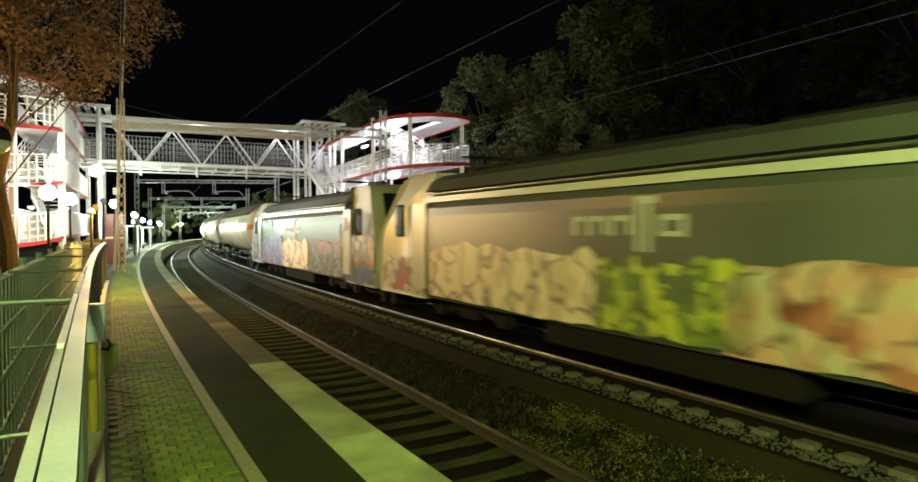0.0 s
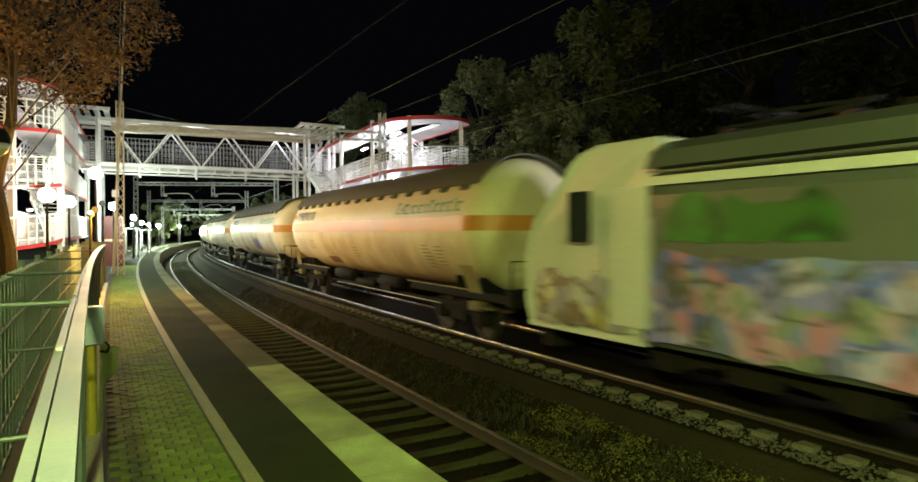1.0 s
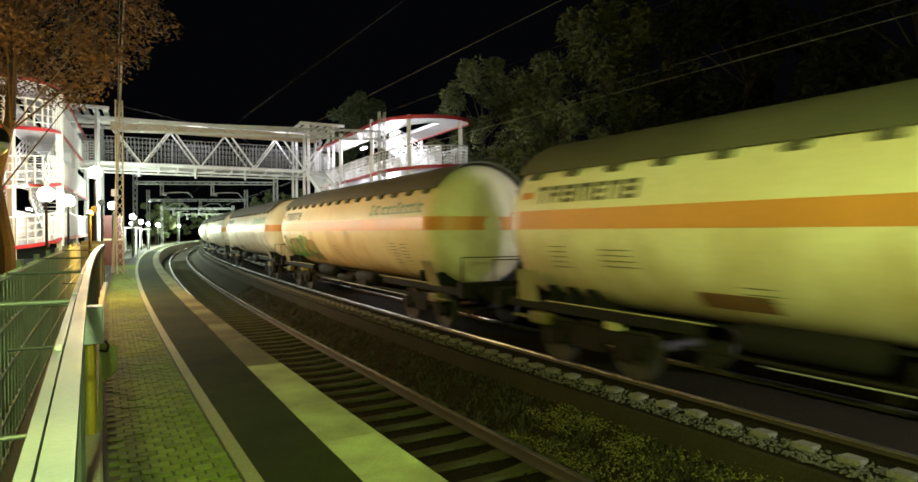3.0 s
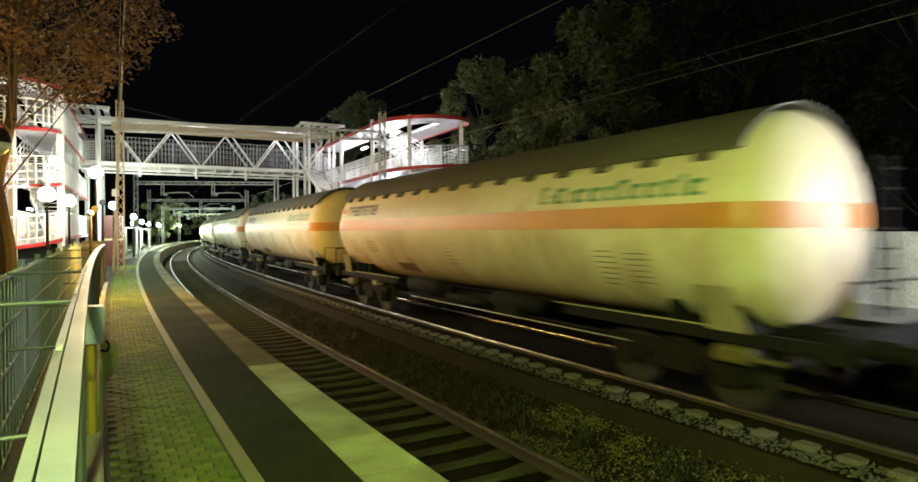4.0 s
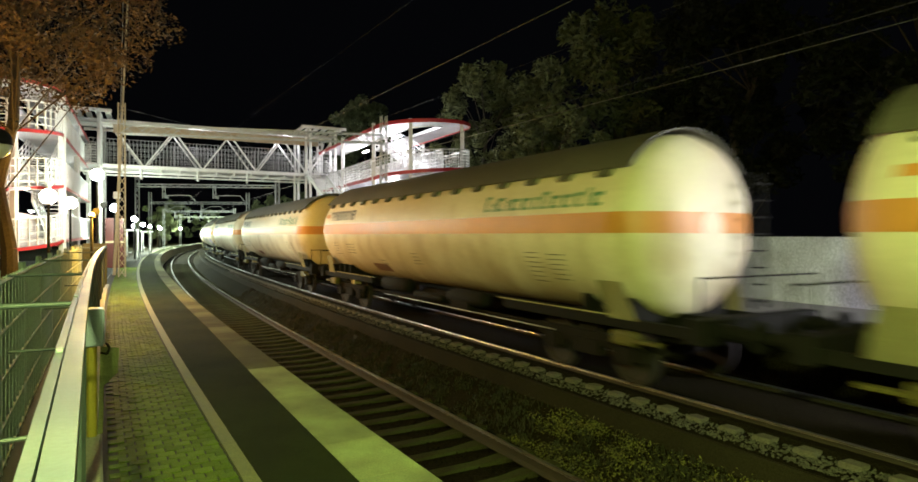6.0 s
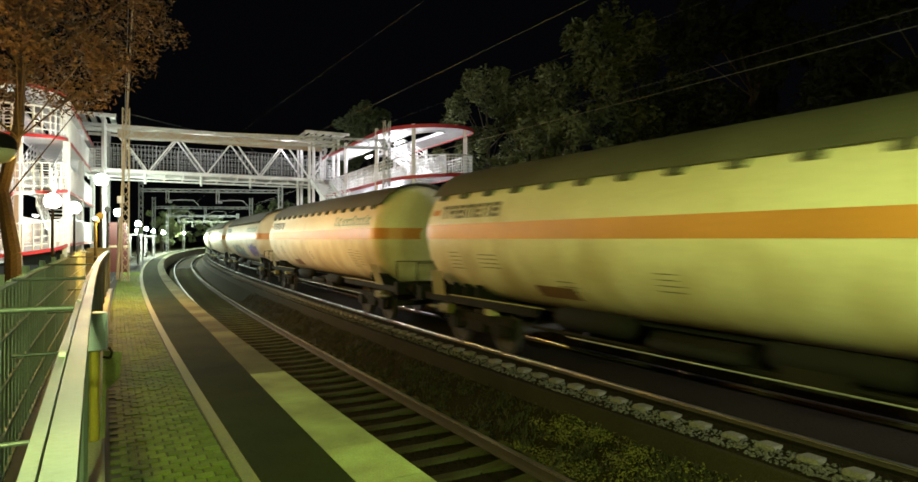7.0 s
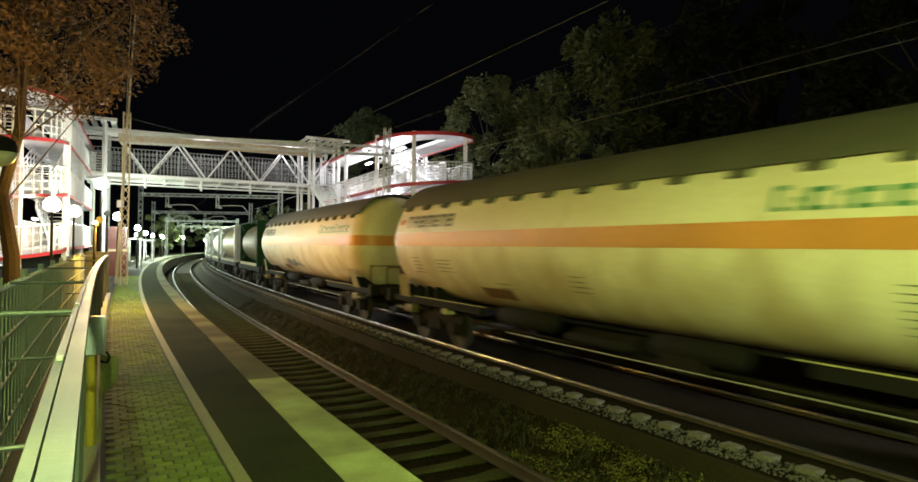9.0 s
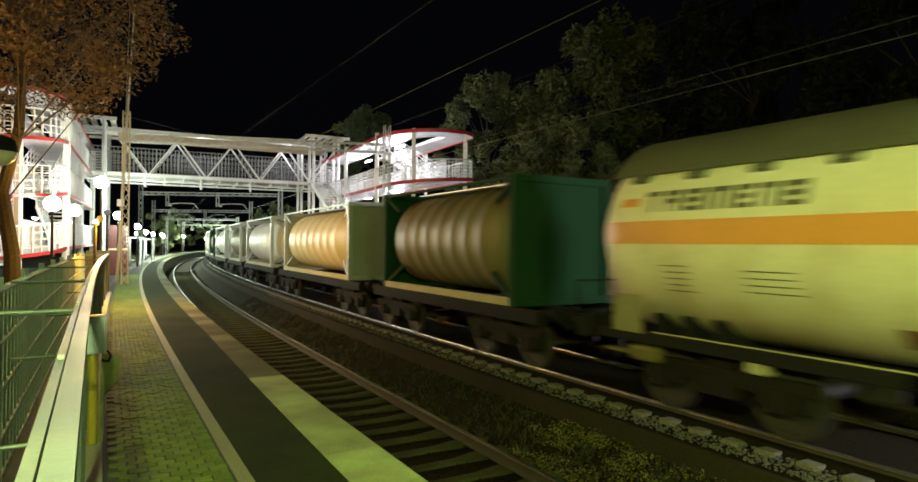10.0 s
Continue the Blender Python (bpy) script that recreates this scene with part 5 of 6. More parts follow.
def globe_lamp(q, bulb, post_mat, radius=0.26, ground=0.0, hood=0.0, label="lit globe lamp on a dark slim post beside the platform"):
    top = tagged(empty("globe_lamp", tframe(q[0], q[1], 0)), label, "street lamp", "globe lamps along the platform")
    z = q[2]
    bm = bmesh.new()
    rod(bm, (0, 0, ground), (0, 0, z - radius), 0.055, 10, 0.04)
    rod(bm, (0, 0, ground), (0, 0, ground + 0.5), 0.085, 10, 0.08)
    part("post", bm, post_mat, top, "slim steel post")
    prof = [(radius * math.sin(math.pi * (0.06 + 0.88 * k / 10)), z - radius * math.cos(math.pi * (0.06 + 0.88 * k / 10))) for k in range(11)]
    lathe_part("globe", prof, 20, bulb, top, label="glowing globe")
    lathe_part("collar", [(0.05, z - radius - 0.04), (0.11, z - radius), (0.11, z - radius + 0.05)], 12, M_DARK, top)
    # Cap added on out-of-view lamps to keep their light off trees and wires.
    if hood:
        lathe_part("hood", [(hood, z - 0.02), (hood * 0.9, z + 0.1), (hood * 0.4, z + 0.2), (0.03, z + 0.22)], 20, M_DARK, top, label="unseen round hood added to block upward light")
    return top


for q in GLOBES[:2]:
    globe_lamp(q, M_BULB, M_DARK, 0.24)
for q in GLOBES[2:]:
    globe_lamp(q, M_BULB, M_DARK, 0.24)
for q in AMBERS:
    globe_lamp(q, M_BULB_AMBER, M_DARK, 0.07, -0.35, label="small amber lamp on a dark post between the fences")
for q in WARMS:
    globe_lamp(q, M_BULB_WARM, M_DARK, 0.26, -0.36, label="glowing warm white globe lamp on a dark post by the ramp")
for q in POLE_LAMPS:
    globe_lamp(q, M_BULB_GREEN, M_FENCE, 0.07, -0.36, 0.5, label="greenish platform lamp on a grey post behind the fence")
globe_lamp(SODIUM, M_BULB_AMBER, M_DARK, 0.2, -0.36, label="amber sodium street lamp on a tall dark post")
for q in FAR_LAMPS:
    globe_lamp(q, M_BULB, M_FENCE, 0.07, 0.5, 0.8, label="tall white flood lamp on a grey post by the wall")
for s, o in ((185.0, 3.6), (130.0, 5.8), (100.0, 6.6), (72.0, 5.6), (210.0, 1.0), (230.0, -1.0)):
    globe_lamp((s, o, 3.4), M_BULB, M_DARK, 0.26, label="distant lit globe lamp on a slim post")


def tube_light(q):
    bm = bmesh.new()
    box(bm, -0.65, 0.65, -0.09, 0.09, 0.0, 0.08, 0.01)
    bm.transform(tframe(*q))
    top = finish("tube_light", bm, M_STEEL)
    bm = bmesh.new()
    box(bm, -0.6, 0.6, -0.06, 0.06, -0.05, -0.002, 0.01)
    bm.transform(tframe(*q))
    part("tube", bm, M_TUBE, top, "glowing white tube")
    return tagged(top, "glowing white tube light under the ramp slab", "tube light", "tube lights of the ramps")


for q in RAMP_TUBES:
    tube_light(q)


def lattice(bm, a, b, w, step=0.5, leg=0.05, lace=0.03):
    """Four corner angles with lacing between two points."""
    a, b = Vector(a), Vector(b)
    d = (b - a)
    n = max(2, int(d.length / step))
    d.normalize()
    u = Vector((0, 0, 1)) if abs(d.z) < 0.9 else tframe(35).to_3x3() @ Vector((1, 0, 0))
    x = d.cross(u).normalized() * w / 2
    y = x.cross(d).normalized() * w / 2
    c = [x + y, x - y, -x - y, -x + y]
    for k in range(4):
        bar(bm, a + c[k], b + c[k], leg)
    for i in range(n):
        p, q = a.lerp(b, i / n), a.lerp(b, (i + 1) / n)
        for k in range(4):
            e, f = (c[k], c[(k + 1) % 4]) if i % 2 else (c[(k + 1) % 4], c[k])
            bar(bm, p + e, q + f, lace)


def portal(s_left, o_left, s_right, o_right, z, material, label, right_material=None, depth=0.4, ground_left=0.0, ground_right=0.5, drop=0.0, top_extra=0.5, arms=True):
    top = tagged(empty("catenary_portal"), label, "catenary portal", "catenary portals over the tracks")
    depth = depth or 0.4
    for s, o, g in ((s_left, o_left, ground_left), (s_right, o_right, ground_right)):
        bm = bmesh.new()
        lattice(bm, tp(s, o, g), tp(s, o, z + top_extra), 0.3, 0.45)
        part("mast", bm, (right_material or material) if o < 0 else material, top, "lattice mast")
    bm = bmesh.new()
    lattice(bm, tp(s_left, o_left, z), tp(s_right, o_right, z), depth, 0.6, 0.05, 0.03)
    part("beam", bm, right_material or material, top, "lattice cross beam")
    if arms:
        for off, rail in ((0.0, Z_NEAR), (FAR, Z_FAR)):
            f = (o_left - off) / (o_left - o_right)
            s = s_left + (s_right - s_left) * f
            bm = bmesh.new()
            lattice(bm, tp(s, off + 1.5, z), tp(s, off + 1.5, z - 1.1), 0.2, 0.4, 0.04, 0.025)
            wz = 4.7
            bar(bm, tp(s, off + 1.5, z - 0.9), tp(s, off + 0.5, wz + 0.75), 0.05)
            bar(bm, tp(s, off + 0.5, wz + 0.75), tp(s, off - 0.5, wz + 0.75), 0.05)
            bar(bm, tp(s, off - 0.5, wz + 0.75), tp(s, off - 0.9, wz + 0.3), 0.04)
            rod(bm, tp(s, off + 1.45, z - 0.95), tp(s, off + 1.15, z - 1.05), 0.08, 8)
            part("cantilever", bm, material, top, "cantilever arm holding the wire")
    return top


# Left mast tinted as lit by the amber lamp; the rest is bare grey.
portal(35.5, 3.9, 32.2, -8.9, 7.45, M_TAN_AMBER, "lattice portal over the tracks before the footbridge, left mast tinted with amber light", M_GALV, 0.45, top_extra=1.3, arms=False)
portal(58.0, 3.5, 54.0, -7.2, 6.25, M_GALV, "grey lattice portal carrying the overhead wires", None, 0.22, top_extra=0.8)
portal(80.0, 3.2, 76.0, -7.2, 5.85, M_GALV, "grey lattice portal carrying the overhead wires", None, 0.22, top_extra=1.2)
portal(108.0, 3.2, 104.0, -7.2, 5.85, M_GALV, "grey lattice portal carrying the overhead wires", None, 0.22)
portal(140.0, 3.2, 136.0, -7.2, 5.85, M_GALV, "grey lattice portal carrying the overhead wires", None, 0.22)


def wire(points, r, label, material=None):
    """A thin round wire through the points, in one piece."""
    bm = bmesh.new()
    rings = []
    for i, p in enumerate(points):
        d = (points[min(i + 1, len(points) - 1)] - points[max(i - 1, 0)]).normalized()
        x = d.cross(Vector((0, 0, 1))).normalized() * r
        y = x.cross(d).normalized() * r
        rings.append([bm.verts.new(p + x * math.cos(k * math.pi / 3) + y * math.sin(k * math.pi / 3)) for k in range(6)])
    for a, b in zip(rings, rings[1:]):
        for k in range(6):
            bm.faces.new((a[k], a[(k + 1) % 6], b[(k + 1) % 6], b[k]))
    bm.faces.new(rings[0][::-1])
    bm.faces.new(rings[-1])
    return tagged(finish("overhead_wire", bm, material or M_WIRE), label, "wire", "overhead wires")


for off in (0.0, FAR):
    for z, sag, r in ((4.63, 0.0, 0.006), (6.0, 0.25, 0.002)):
        pts = []
        for i in range(60):
            s = -30 + i * 3.0
            u = ((s + 18) % 44) / 44
            pts.append(tp(s, off + 0.1 * math.cos(2 * math.pi * u), z - sag * 4 * u * (1 - u) + sag * 0.5))
        wire(pts, r if off == FAR else r * 0.6, "thin overhead wire above the track", M_CONTACT if off == FAR and z < 5 else None)
wire([tp(-20 + 4 * i, -8.0, 6.2) for i in range(26)], 0.008, "thin feeder wire beside the far track")
wire([tp(36, 3.9, 8.6), tp(45, -3, 8.9), tp(60, -8, 8.7)], 0.012, "thin stay wire from the lattice mast")


def thin_mast():
    a = tp(36.97, 4.28, 0.0)
    b = a + Vector((0.75, 0.0, 14.6))
    bm = bmesh.new()
    rod(bm, a, a.lerp(b, 0.55), 0.085, 10, 0.06)
    rod(bm, a.lerp(b, 0.55), b, 0.055, 8, 0.045)
    top = finish("antenna_mast", bm, M_TAN_AMBER)
    bm = bmesh.new()
    rod(bm, a + Vector((0.25, 0, 4.2)), b + Vector((-0.25, 0, 0)), 0.015, 5)
    part("cable", bm, M_GALV, top, "thin cable beside the mast")
    bm = bmesh.new()
    box(bm, -0.14, 0.14, -0.1, 0.1, 0, 0.36, 0.02)
    bm.transform(Matrix.Translation(a + Vector((0.2, -0.1, 4.0))))
    part("camera_housing", bm, M_STEEL, top, "small white box on the mast")
    return tagged(top, "tall thin leaning tan mast with a cable", "mast")


thin_mast()


# ---- fence at the platform's back ----
FENCE_OFF, FENCE_Z = 4.385, 1.66
BACK_OFF = 5.16


def fence():
    top = tagged(empty("platform_fence"), "pale green steel fence with a flat top rail along the platform", "fence")
    bm = bmesh.new()
    o, z = FENCE_OFF, FENCE_Z
    sweep(bm, [(o - 0.025, z - 0.06), (o - 0.025, z), (o + 0.035, z), (o + 0.035, z - 0.012), (o - 0.013, z - 0.012), (o - 0.013, z - 0.06)], -6, 28, 0.7)
    rail = part("top_rail", bm, M_GREENRAIL, top, "pale green angle iron top rail")
    bm = bmesh.new()
    sweep(bm, [(o + 0.040, z - 0.035), (o + 0.040, z + 0.003), (o + 0.068, z + 0.003), (o + 0.068, z - 0.035)], -6, 28, 0.7)
    part("rear_rail", bm, M_GREENRAIL, top, "pale green flat behind the top rail")
    for i in range(12):
        s = 0.4 + i * 2.35
        bm = bmesh.new()
        bar(bm, tp(s, o + 0.03, 0.0), tp(s, o + 0.03, z - 0.014), 0.05)
        part("post", bm, M_GREENRAIL, top)
        bm = bmesh.new()
        box(bm, -0.03, 0.03, -0.012, 0.012, -0.004, 0.012, 0.004)
        bm.transform(tframe(s, o + 0.052, z + 0.004))
        part("clamp", bm, M_FENCE, top)
    for i, s in enumerate((1.3, 4.75, 8.3, 12.9, 18.5, 25.0)):
        for zz, o0 in ((z - 0.01, o + 0.07), (z - 0.85, o + 0.07)):
            bm = bmesh.new()
            rod(bm, tp(s, o0, zz), tp(s, BACK_OFF, zz), 0.016, 8)
            part("cross_tie", bm, M_GREENRAIL, top, "thin tie bar between the fences")
    return top


def back_fence():
    top = tagged(empty("mesh_fence"), "grey-green steel bar fence beside the street", "fence")
    for z in (1.62, 1.1, 0.62, 0.12, -0.28):
        bm = bmesh.new()
        sweep(bm, [(BACK_OFF - 0.014, z - 0.013), (BACK_OFF - 0.014, z + 0.013), (BACK_OFF + 0.014, z + 0.013), (BACK_OFF + 0.014, z - 0.013)], -3, 28, 1)
        part("rail", bm, M_FENCE, top, "grey-green horizontal rail")
    me = None
    for i in range(90):
        s = 0.5 + i * 0.30
        if me is None:
            bm = bmesh.new()
            bar(bm, (0, 0, -0.36), (0, 0, 1.66), 0.030, 0.022)
            me = bpy.data.meshes.new("bar")
            bm.to_mesh(me)
            bm.free()
            me.materials.append(M_FENCE)
        ob = new("bar", me)
        ob.parent = top
        ob.matrix_basis = tframe(s, BACK_OFF, 0)
    for i in range(12):
        bm = bmesh.new()
        bar(bm, tp(0.45 + 2.4 * i, BACK_OFF + 0.03, -0.36), tp(0.45 + 2.4 * i, BACK_OFF + 0.03, 1.74), 0.06)
        part("post", bm, M_FENCE, top)
    bm = bmesh.new()
    box(bm, -0.05, 0.05, -0.45, 0.36, -0.36, 1.78, 0.01)
    bm.transform(tframe(27.9, BACK_OFF - 0.36, 0))
    part("end_panel", bm, M_ENDPANEL, top, "tan end panel of the fence")
    return top


def fence_kerb():
    bm = bmesh.new()
    sweep(bm, [(4.27, -0.03), (4.27, 0.14), (4.29, 0.16), (4.54, 0.16), (4.56, 0.14), (4.56, -0.4)], -6, 28, 1)
    structure("fence_kerb", bm, M_CONCRETE, "low concrete kerb under the fence", "kerb")


def meter_box():
    top = tagged(empty("junction_box", tframe(6.9, 4.335, 0.155)), "grey junction box on a yellow post by the fence", "junction box")
    bm = bmesh.new()
    rod(bm, (0, 0.02, 0.0), (0, 0.02, 0.88), 0.045, 12)
    part("post", bm, M_YELLOWPAINT, top, "yellow painted post")
    bm = bmesh.new()
    box(bm, -0.10, 0.10, -0.08, 0.10, 0.88, 1.24, 0.012)
    body = part("case", bm, M_BOXGREY, top, "pale grey case")
    bm = bmesh.new()
    box(bm, -0.085, 0.085, -0.089, -0.080, 0.90, 1.22, 0.003)
    part("lid", bm, M_BOXGREY, body)
    bm = bmesh.new()
    for a, b in (((-0.03, -0.10, 0.90), (-0.03, -0.13, 0.85)), ((-0.03, -0.13, 0.85), (-0.03, -0.11, 0.79)), ((-0.03, -0.11, 0.79), (-0.03, -0.05, 0.81))):
        rod(bm, a, b, 0.012, 6)
    part("cable", bm, M_DARK, top, "short black cable loop")
    bm = bmesh.new()
    vs = [(-0.02, -0.07, 0.02), (-0.02, -0.08, 0.48), (-0.02, -0.20, 0.60), (-0.02, -0.21, 0.84), (-0.02, -0.05, 0.87), (-0.02, -0.03, 0.02)]
    bm.faces.new([bm.verts.new(v) for v in vs])
    bmesh.ops.solidify(bm, geom=bm.faces[:], thickness=0.04)
    part("bracket", bm, M_EDGE, top, "pale shaped bracket plate")


fence()
back_fence()
fence_kerb()
meter_box()


def dome():
    """The round head of a lamp beyond the fence."""
    top = tagged(empty("dome_lamp", tframe(14.4, 6.05, 0)), "dark round dome lamp, unlit, on a post beyond the fence", "street lamp")
    bm = bmesh.new()
    rod(bm, (0, 0.3, -0.36), (0, 0.3, 3.55), 0.05, 10)
    rod(bm, (0, 0.3, 3.5), (0, 0.05, 3.75), 0.03, 8)
    part("post", bm, M_FENCE, top)
    lathe_part("hood", [(0.31, 3.8), (0.30, 3.92), (0.25, 4.03), (0.15, 4.1), (0.04, 4.13)], 24, M_DARK, top, label="dark hood")
    lathe_part("bowl", [(0.05, 3.53), (0.17, 3.57), (0.26, 3.66), (0.305, 3.795)], 24, M_BOWL, top, label="pale bowl")


dome()


def kiosk():
    top = tagged(empty("kiosk", tframe(46.0, 4.55, 0)), "red kiosk with a white slatted top on the platform", "kiosk")
    bm = bmesh.new()
    box(bm, -0.8, 0.8, -0.55, 0.55, 0.0, 1.6, 0.03)
    part("body", bm, M_DARKRED, top, "red lower body")
    bm = bmesh.new()
    box(bm, -0.85, 0.85, -0.6, 0.6, 1.6, 1.72, 0.01)
    part("shelf", bm, M_TAN_AMBER, top, "tan band")
    for k in range(6):
        bm = bmesh.new()
        box(bm, -0.85, 0.85, -0.62, -0.55, 1.85 + 0.24 * k, 1.97 + 0.24 * k, 0.01)
        part("slat", bm, M_STEEL, top)
    bm = bmesh.new()
    box(bm, -0.75, 0.75, -0.5, 0.5, 1.72, 3.2, 0.01)
    part("core", bm, M_DARKRED, top, "dark red core behind the slats")


def shelter(s, o):
    top = tagged(empty("shelter", tframe(s, o, 0)), "pale metal shelter lit from within on the platform", "shelter")
    for x in (-1.4, 1.4):
        for y in (-0.5, 0.5):
            bm = bmesh.new()
            bar(bm, (x, y, 0), (x, y, 2.5), 0.1)
            part("post", bm, M_STEEL, top)
    bm = bmesh.new()
    box(bm, -1.6, 1.6, -0.7, 0.7, 2.5, 2.62, 0.02)
    part("roof", bm, M_STEEL, top, "white flat roof")
    bm = bmesh.new()
    box(bm, -1.4, 1.4, 0.47, 0.53, 0.15, 2.4, 0.01)
    part("back", bm, M_STEEL, top, "white back panel")
    bm = bmesh.new()
    box(bm, -1.1, 1.1, 0.1, 0.42, 0.42, 0.48, 0.01)
    part("bench", bm, M_GALV, top)


kiosk()
shelter(66.0, 4.2)
shelter(92.0, 4.3)


def post_pair():
    for s, o, h in ((28.0, 4.70, 2.9), (29.15, 4.49, 3.2)):
        bm = bmesh.new()
        rod(bm, tp(s, o, 0), tp(s, o, h), 0.06, 10, 0.05)
        top = finish("sign_post", bm, M_DARK)
        bm = bmesh.new()
        rod(bm, tp(s, o, h + 0.12), tp(s - 0.25, o, h + 0.12), 0.13, 14)
        part("signal_head", bm, M_YELLOWPAINT if s < 28.5 else M_DARK, top, "small round head")
        tagged(top, "dark slim post with a small round head", "post", "posts on the platform")


post_pair()


def platform_pole(s, o, h):
    """A white pole of two tubes with a bracket near its top."""
    top = tagged(empty("pole", tframe(s, o, 0.5)), "slim white steel pole on the far platform edge", "pole")
    for y in (-0.035, 0.045):
        bm = bmesh.new()
        rod(bm, (0, y, 0), (0, y, h if y < 0 else h - 0.04), 0.03, 10)
        part("tube", bm, M_STEEL, top)
    bm = bmesh.new()
    box(bm, -0.05, 0.05, -0.16, 0.12, h - 0.62, h - 0.56, 0.01)
    part("bracket", bm, M_GALV, top, "small grey bracket")
    bm = bmesh.new()
    box(bm, -0.12, 0.12, -0.12, 0.12, 0.0, 0.02, 0.004)
    part("base_plate", bm, M_GALV, top, "grey base plate")


platform_pole(9.3, -6.2, 3.1)


# ---- parked car beyond the fence ----
def parked_car(m, paint, label):
    top = tagged(empty("car", m), label, "car", "cars parked in the street")
    side = [(-2.1, 0.35), (2.1, 0.35), (2.15, 0.62), (1.95, 0.82), (1.0, 0.95), (0.35, 1.40), (-1.15, 1.44), (-1.85, 1.0), (-2.12, 0.92)]
    bm = bmesh.new()
    rows = []
    for y, k in ((-0.82, 0.97), (-0.86, 1.0), (0.86, 1.0), (0.82, 0.97)):
        rows.append([bm.verts.new((x * k, y * (1 if z < 1.0 else 0.82), z)) for x, z in side])
    for a, b in zip(rows, rows[1:]):
        for j in range(len(side)):
            bm.faces.new((a[j], a[(j + 1) % len(side)], b[(j + 1) % len(side)], b[j]))
    bm.faces.new(rows[0])
    bm.faces.new(rows[-1][::-1])
    bmesh.ops.recalc_face_normals(bm, faces=bm.faces)
    bmesh.ops.bevel(bm, geom=bm.edges[:], offset=0.05, segments=2, affect="EDGES")
    body = part("body", bm, paint, top, "", smooth=True)
    bm = bmesh.new()
    for sy in (-1, 1):
        bm.faces.new([bm.verts.new(p) for p in ((0.85, sy * 0.855, 0.98), (0.32, sy * 0.74, 1.34), (-1.1, sy * 0.74, 1.37), (-1.65, sy * 0.85, 1.0))])
    bmesh.ops.solidify(bm, geom=bm.faces[:], thickness=0.03)
    part("side_glass", bm, M_GLASS, body, "dark side windows")
    bm = bmesh.new()
    bm.faces.new([bm.verts.new(p) for p in ((1.02, -0.68, 0.98), (1.02, 0.68, 0.98), (0.42, 0.6, 1.39), (0.42, -0.6, 1.39))])
    bmesh.ops.solidify(bm, geom=bm.faces[:], thickness=0.03)
    part("windscreen", bm, M_GLASS, body, "dark windscreen")
    for x in (-1.3, 1.3):
        for sy in (-0.78, 0.78):
            bm = bmesh.new()
            lathe(bm, [(0.08, -0.1), (0.2, -0.11), (0.30, -0.1), (0.32, -0.05), (0.32, 0.05), (0.30, 0.1), (0.2, 0.11), (0.08, 0.1)], 20, axis="y")
            for v in bm.verts:
                v.co += Vector((x, sy, 0.32))
            part("wheel", bm, M_DARK, top)
    for sy in (-0.6, 0.6):
        bm = bmesh.new()
        box(bm, -2.15, -2.05, sy - 0.16, sy + 0.16, 0.75, 0.9, 0.02)
        part("tail_lamp", bm, M_RED, top, "red tail lamp")


parked_car(tframe(11.5, 6.4, -0.372), M_CARDARK, "dark car parked beyond the fence")
parked_car(tframe(17.0, 6.5, -0.372), M_CARRED, "dark red car parked beyond the fence")


# ---- trees ----
def leaf_mesh(name, clumps, per, size, material, spread):
    verts, faces = [], []
    for c, r in clumps:
        for i in range(per):
            d = Vector((random.gauss(0, 1), random.gauss(0, 1), random.gauss(0, 0.8))).normalized() * r * random.uniform(0.35, 1.0) ** 0.6
            p = Vector(c) + d
            t = Euler((random.uniform(0, 6.3), random.uniform(0, 6.3), random.uniform(0, 6.3))).to_matrix()
            k = len(verts)
            w = size * random.uniform(0.6, 1.4)
            verts += [tuple(p + t @ Vector(v)) for v in ((-w * 0.3, 0, 0), (0, -w, 0), (w * 0.3, 0, 0), (0, w, 0.15 * w))]
            faces.append((k, k + 1, k + 2, k + 3))
    me = bpy.data.meshes.new(name)
    me.from_pydata(verts, [], faces)
    me.materials.append(material)
    return me


def tree(name, base, height, width, leaf_mat, label, clumps=90, per=150, size=0.2, low=0.3, seed=1, bare=False):
    random.seed(seed)
    top = tagged(empty(name, Matrix.Translation(base)), label, "tree", "trees behind the station")
    bm = bmesh.new()
    pts = [Vector((random.uniform(-0.2, 0.2) * k, random.uniform(-0.2, 0.2) * k, height * 0.8 * k / 5)) for k in range(6)]
    for k in range(5):
        rod(bm, pts[k], pts[k + 1], height * 0.022 * (1 - 0.15 * k), 9, height * 0.022 * (1 - 0.15 * (k + 1)))
    cs = []
    for i in range(clumps):
        u = random.uniform(low, 1.0)
        a = random.uniform(0, 6.3)
        r = width * (0.35 + 0.65 * math.sin(math.pi * min(1, (u - low) / (1 - low) * 0.85 + 0.12))) * math.sqrt(random.random())
        c = Vector((r * math.cos(a), r * math.sin(a), height * u))
        cs.append((c, random.uniform(0.10, 0.2) * width))
        if i % (10 if bare else 4) == 0:
            q = pts[min(5, int(u * 5))]
            rod(bm, q - Vector((0, 0, 0.4)), c, 0.06 if not bare else 0.03, 5, 0.012)
    part("trunk", bm, M_BARK, top, "rough dark trunk and limbs")
    crown = new("crown", leaf_mesh("crown", cs, per, size, leaf_mat, 1))
    crown.parent = top
    return top


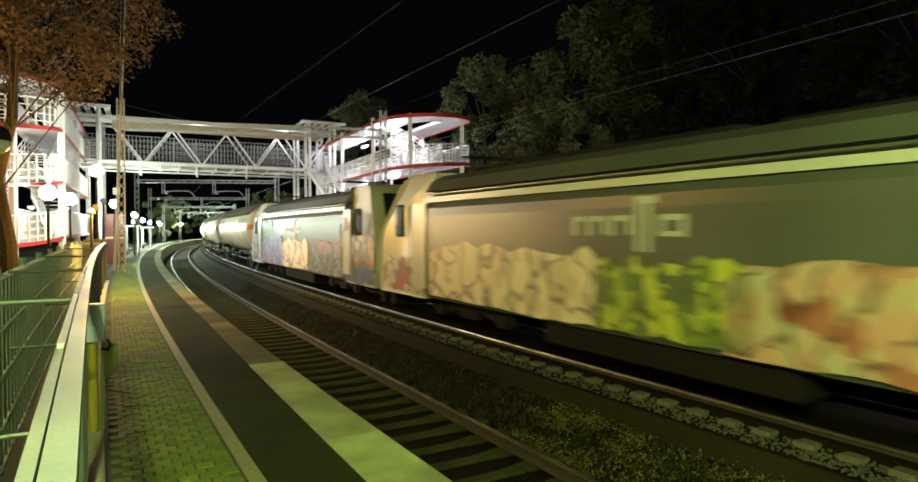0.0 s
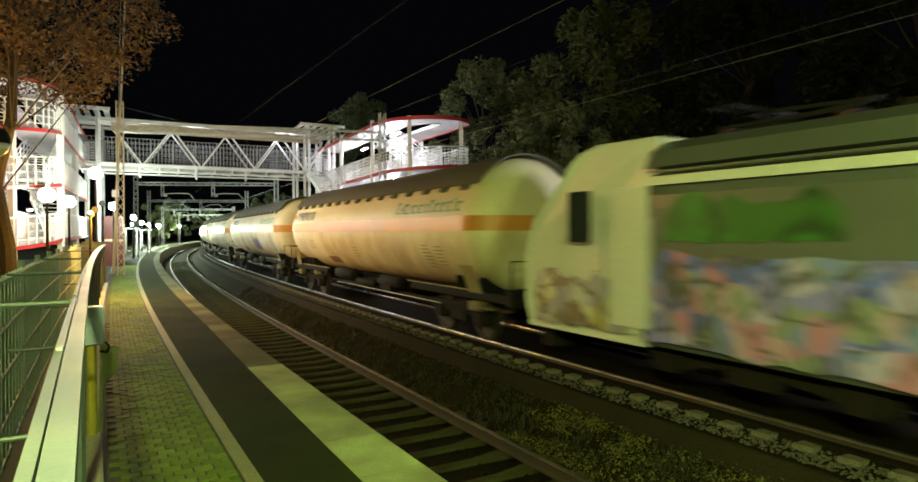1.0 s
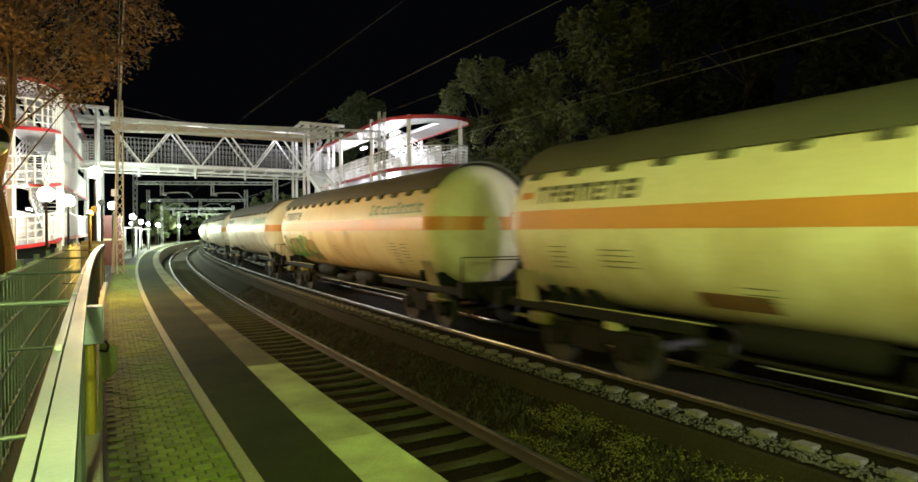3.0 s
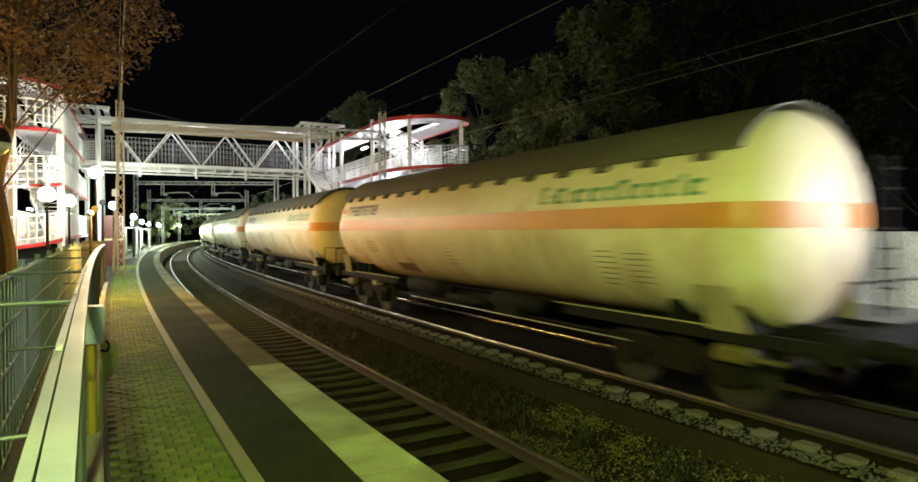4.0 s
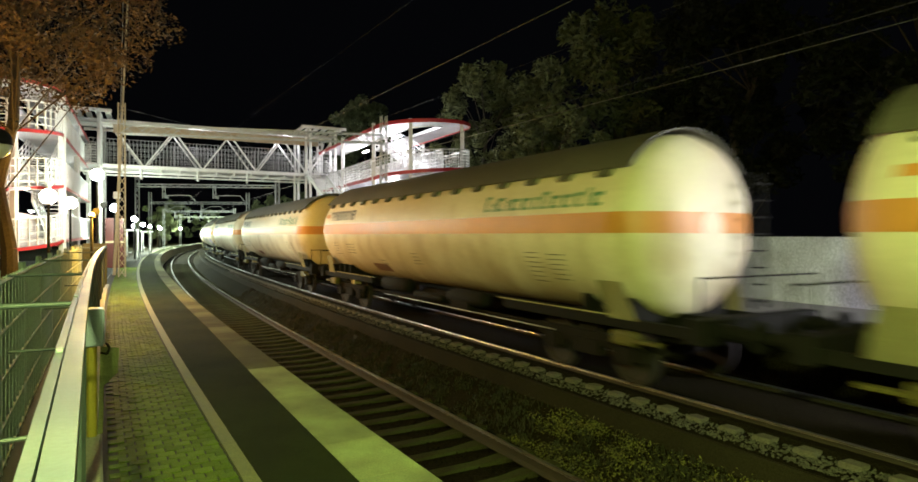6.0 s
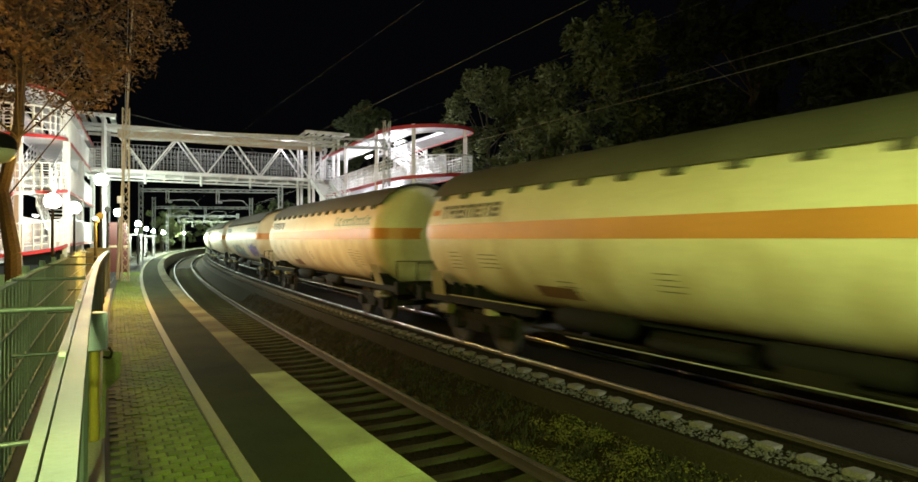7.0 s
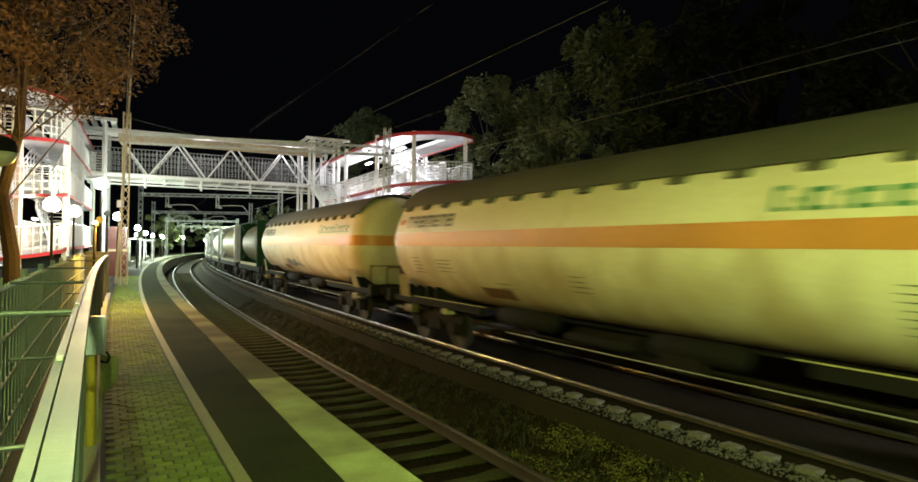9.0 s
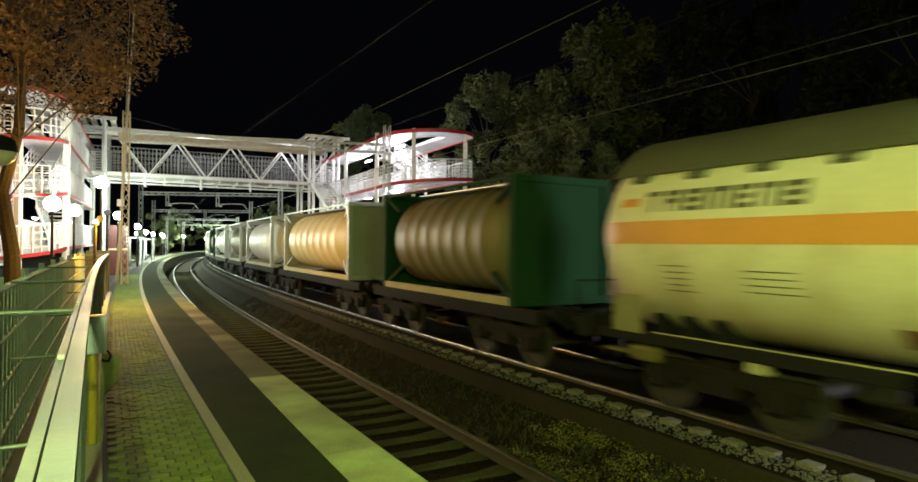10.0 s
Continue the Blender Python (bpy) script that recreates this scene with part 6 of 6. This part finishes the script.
# Foliage tone is chosen by how much lamp light each tree gets.
tree("pine_tree", tp(38, -19.2, 0.1), 14.0, 4.6, M_PINE_LIT, "tall dark pine tree behind the far platform", seed=3)
tree("pine_tree", tp(33, -26.0, 0.1), 17.0, 6.0, M_PINE_LIT, "tall dark pine tree behind the far platform", 110, 150, 0.24, seed=4)
tree("pine_tree", tp(23, -27.0, 0.1), 16.5, 6.0, M_PINE_UNLIT, "tall dark pine tree behind the far platform", 110, 150, 0.24, seed=5)
tree("pine_tree", tp(13, -27.0, 0.1), 15.0, 5.5, M_PINE_UNLIT, "tall dark pine tree behind the far platform", 110, 150, 0.24, seed=6)
tree("pine_tree", tp(30, -19.0, 0.1), 9.5, 3.8, M_PINE_LIT, "dark pine tree behind the far platform", seed=7)
tree("pine_tree", tp(72, -20.0, 0.1), 18.0, 5.0, M_FARLEAF_LIT, "dark pine tree beyond the footbridge", 110, 150, 0.22, seed=8)
tree("street_tree", tp(24.0, 6.95, -0.36), 12.5, 4.6, M_AUTUMN, "half-bare street tree with brown autumn leaves in amber light", 180, 150, 0.085, 0.57, seed=9, bare=True)
for i, (s, o, h) in enumerate(((150, 9, 9), (175, 8, 11), (205, 4, 10), (235, -4, 12), (190, 14, 13), (120, -14, 10), (160, -16, 12), (90, -14, 8))):
    tree("far_tree", tp(s, o, -0.3), h, 4.5, M_FARLEAF_LIT, "distant green tree beside the line", 30, 70, 0.35, 0.2, seed=20 + i)
random.seed(5)


# ---- paving bricks, last ----
def paving():
    bed = tagged(empty("brick_paving"), "worn grey paving bricks laid in staggered courses", "paving", kind="structure")
    L, W, g, ge = 0.165, 0.125, 0.0025, 0.008
    bm = bmesh.new()
    b = 0.006
    vs = [bm.verts.new(p) for p in ((-W / 2 + g, -L / 2 + ge, -0.04), (W / 2 - g, -L / 2 + ge, -0.04), (W / 2 - g, L / 2 - ge, -0.04), (-W / 2 + g, L / 2 - ge, -0.04),
                                    (-W / 2 + g, -L / 2 + ge, -b), (W / 2 - g, -L / 2 + ge, -b), (W / 2 - g, L / 2 - ge, -b), (-W / 2 + g, L / 2 - ge, -b),
                                    (-W / 2 + g + b, -L / 2 + ge + b, 0), (W / 2 - g - b, -L / 2 + ge + b, 0), (W / 2 - g - b, L / 2 - ge - b, 0), (-W / 2 + g + b, L / 2 - ge - b, 0))]
    quads = [(0, 1, 5, 4), (1, 2, 6, 5), (2, 3, 7, 6), (3, 0, 4, 7), (4, 5, 9, 8), (5, 6, 10, 9), (6, 7, 11, 10), (7, 4, 8, 11), (8, 9, 10, 11)]
    for q in quads:
        bm.faces.new([vs[i] for i in q])
    me = bpy.data.meshes.new("brick")
    bm.to_mesh(me)
    shape = [v.co.copy() for v in bm.verts]
    bm.free()
    me.materials.append(M_PAVER)
    verts, faces = [], []
    count = 0
    for i in range(330):
        s = 4.4 + i * W
        n = 6
        for j in range(n + 1):
            o = LINE + 0.14 + L * (j + (0.5 if i % 2 == 0 else 0.0))
            cut = 1.0
            if o - L / 2 < LINE + 0.13:
                o, cut = LINE + 0.19, 0.5
            if o + L / 2 > 4.27:
                continue
            m = tframe(s, o, random.uniform(-0.007, 0.004), random.uniform(-1.6, 1.6)) @ pose(0, 0, 0, random.uniform(-1.8, 1.8), random.uniform(-1.8, 1.8), 0) @ Matrix.Diagonal((1, cut, 1, 1))
            if count < 300:
                ob = new("brick", me)
                ob.parent = bed
                ob.matrix_basis = m
                count += 1
            else:
                k = len(verts)
                verts += [tuple(m @ v) for v in shape]
                faces += [tuple(k + a for a in q) for q in quads]
    rest = bpy.data.meshes.new("bricks_beyond")
    rest.from_pydata(verts, [], faces)
    rest.materials.append(M_PAVER_ISLAND)
    ob = new("bricks_beyond", rest)
    ob.parent = bed
    tagged(ob, "farther paving bricks", kind="stuff")


paving()


motions()
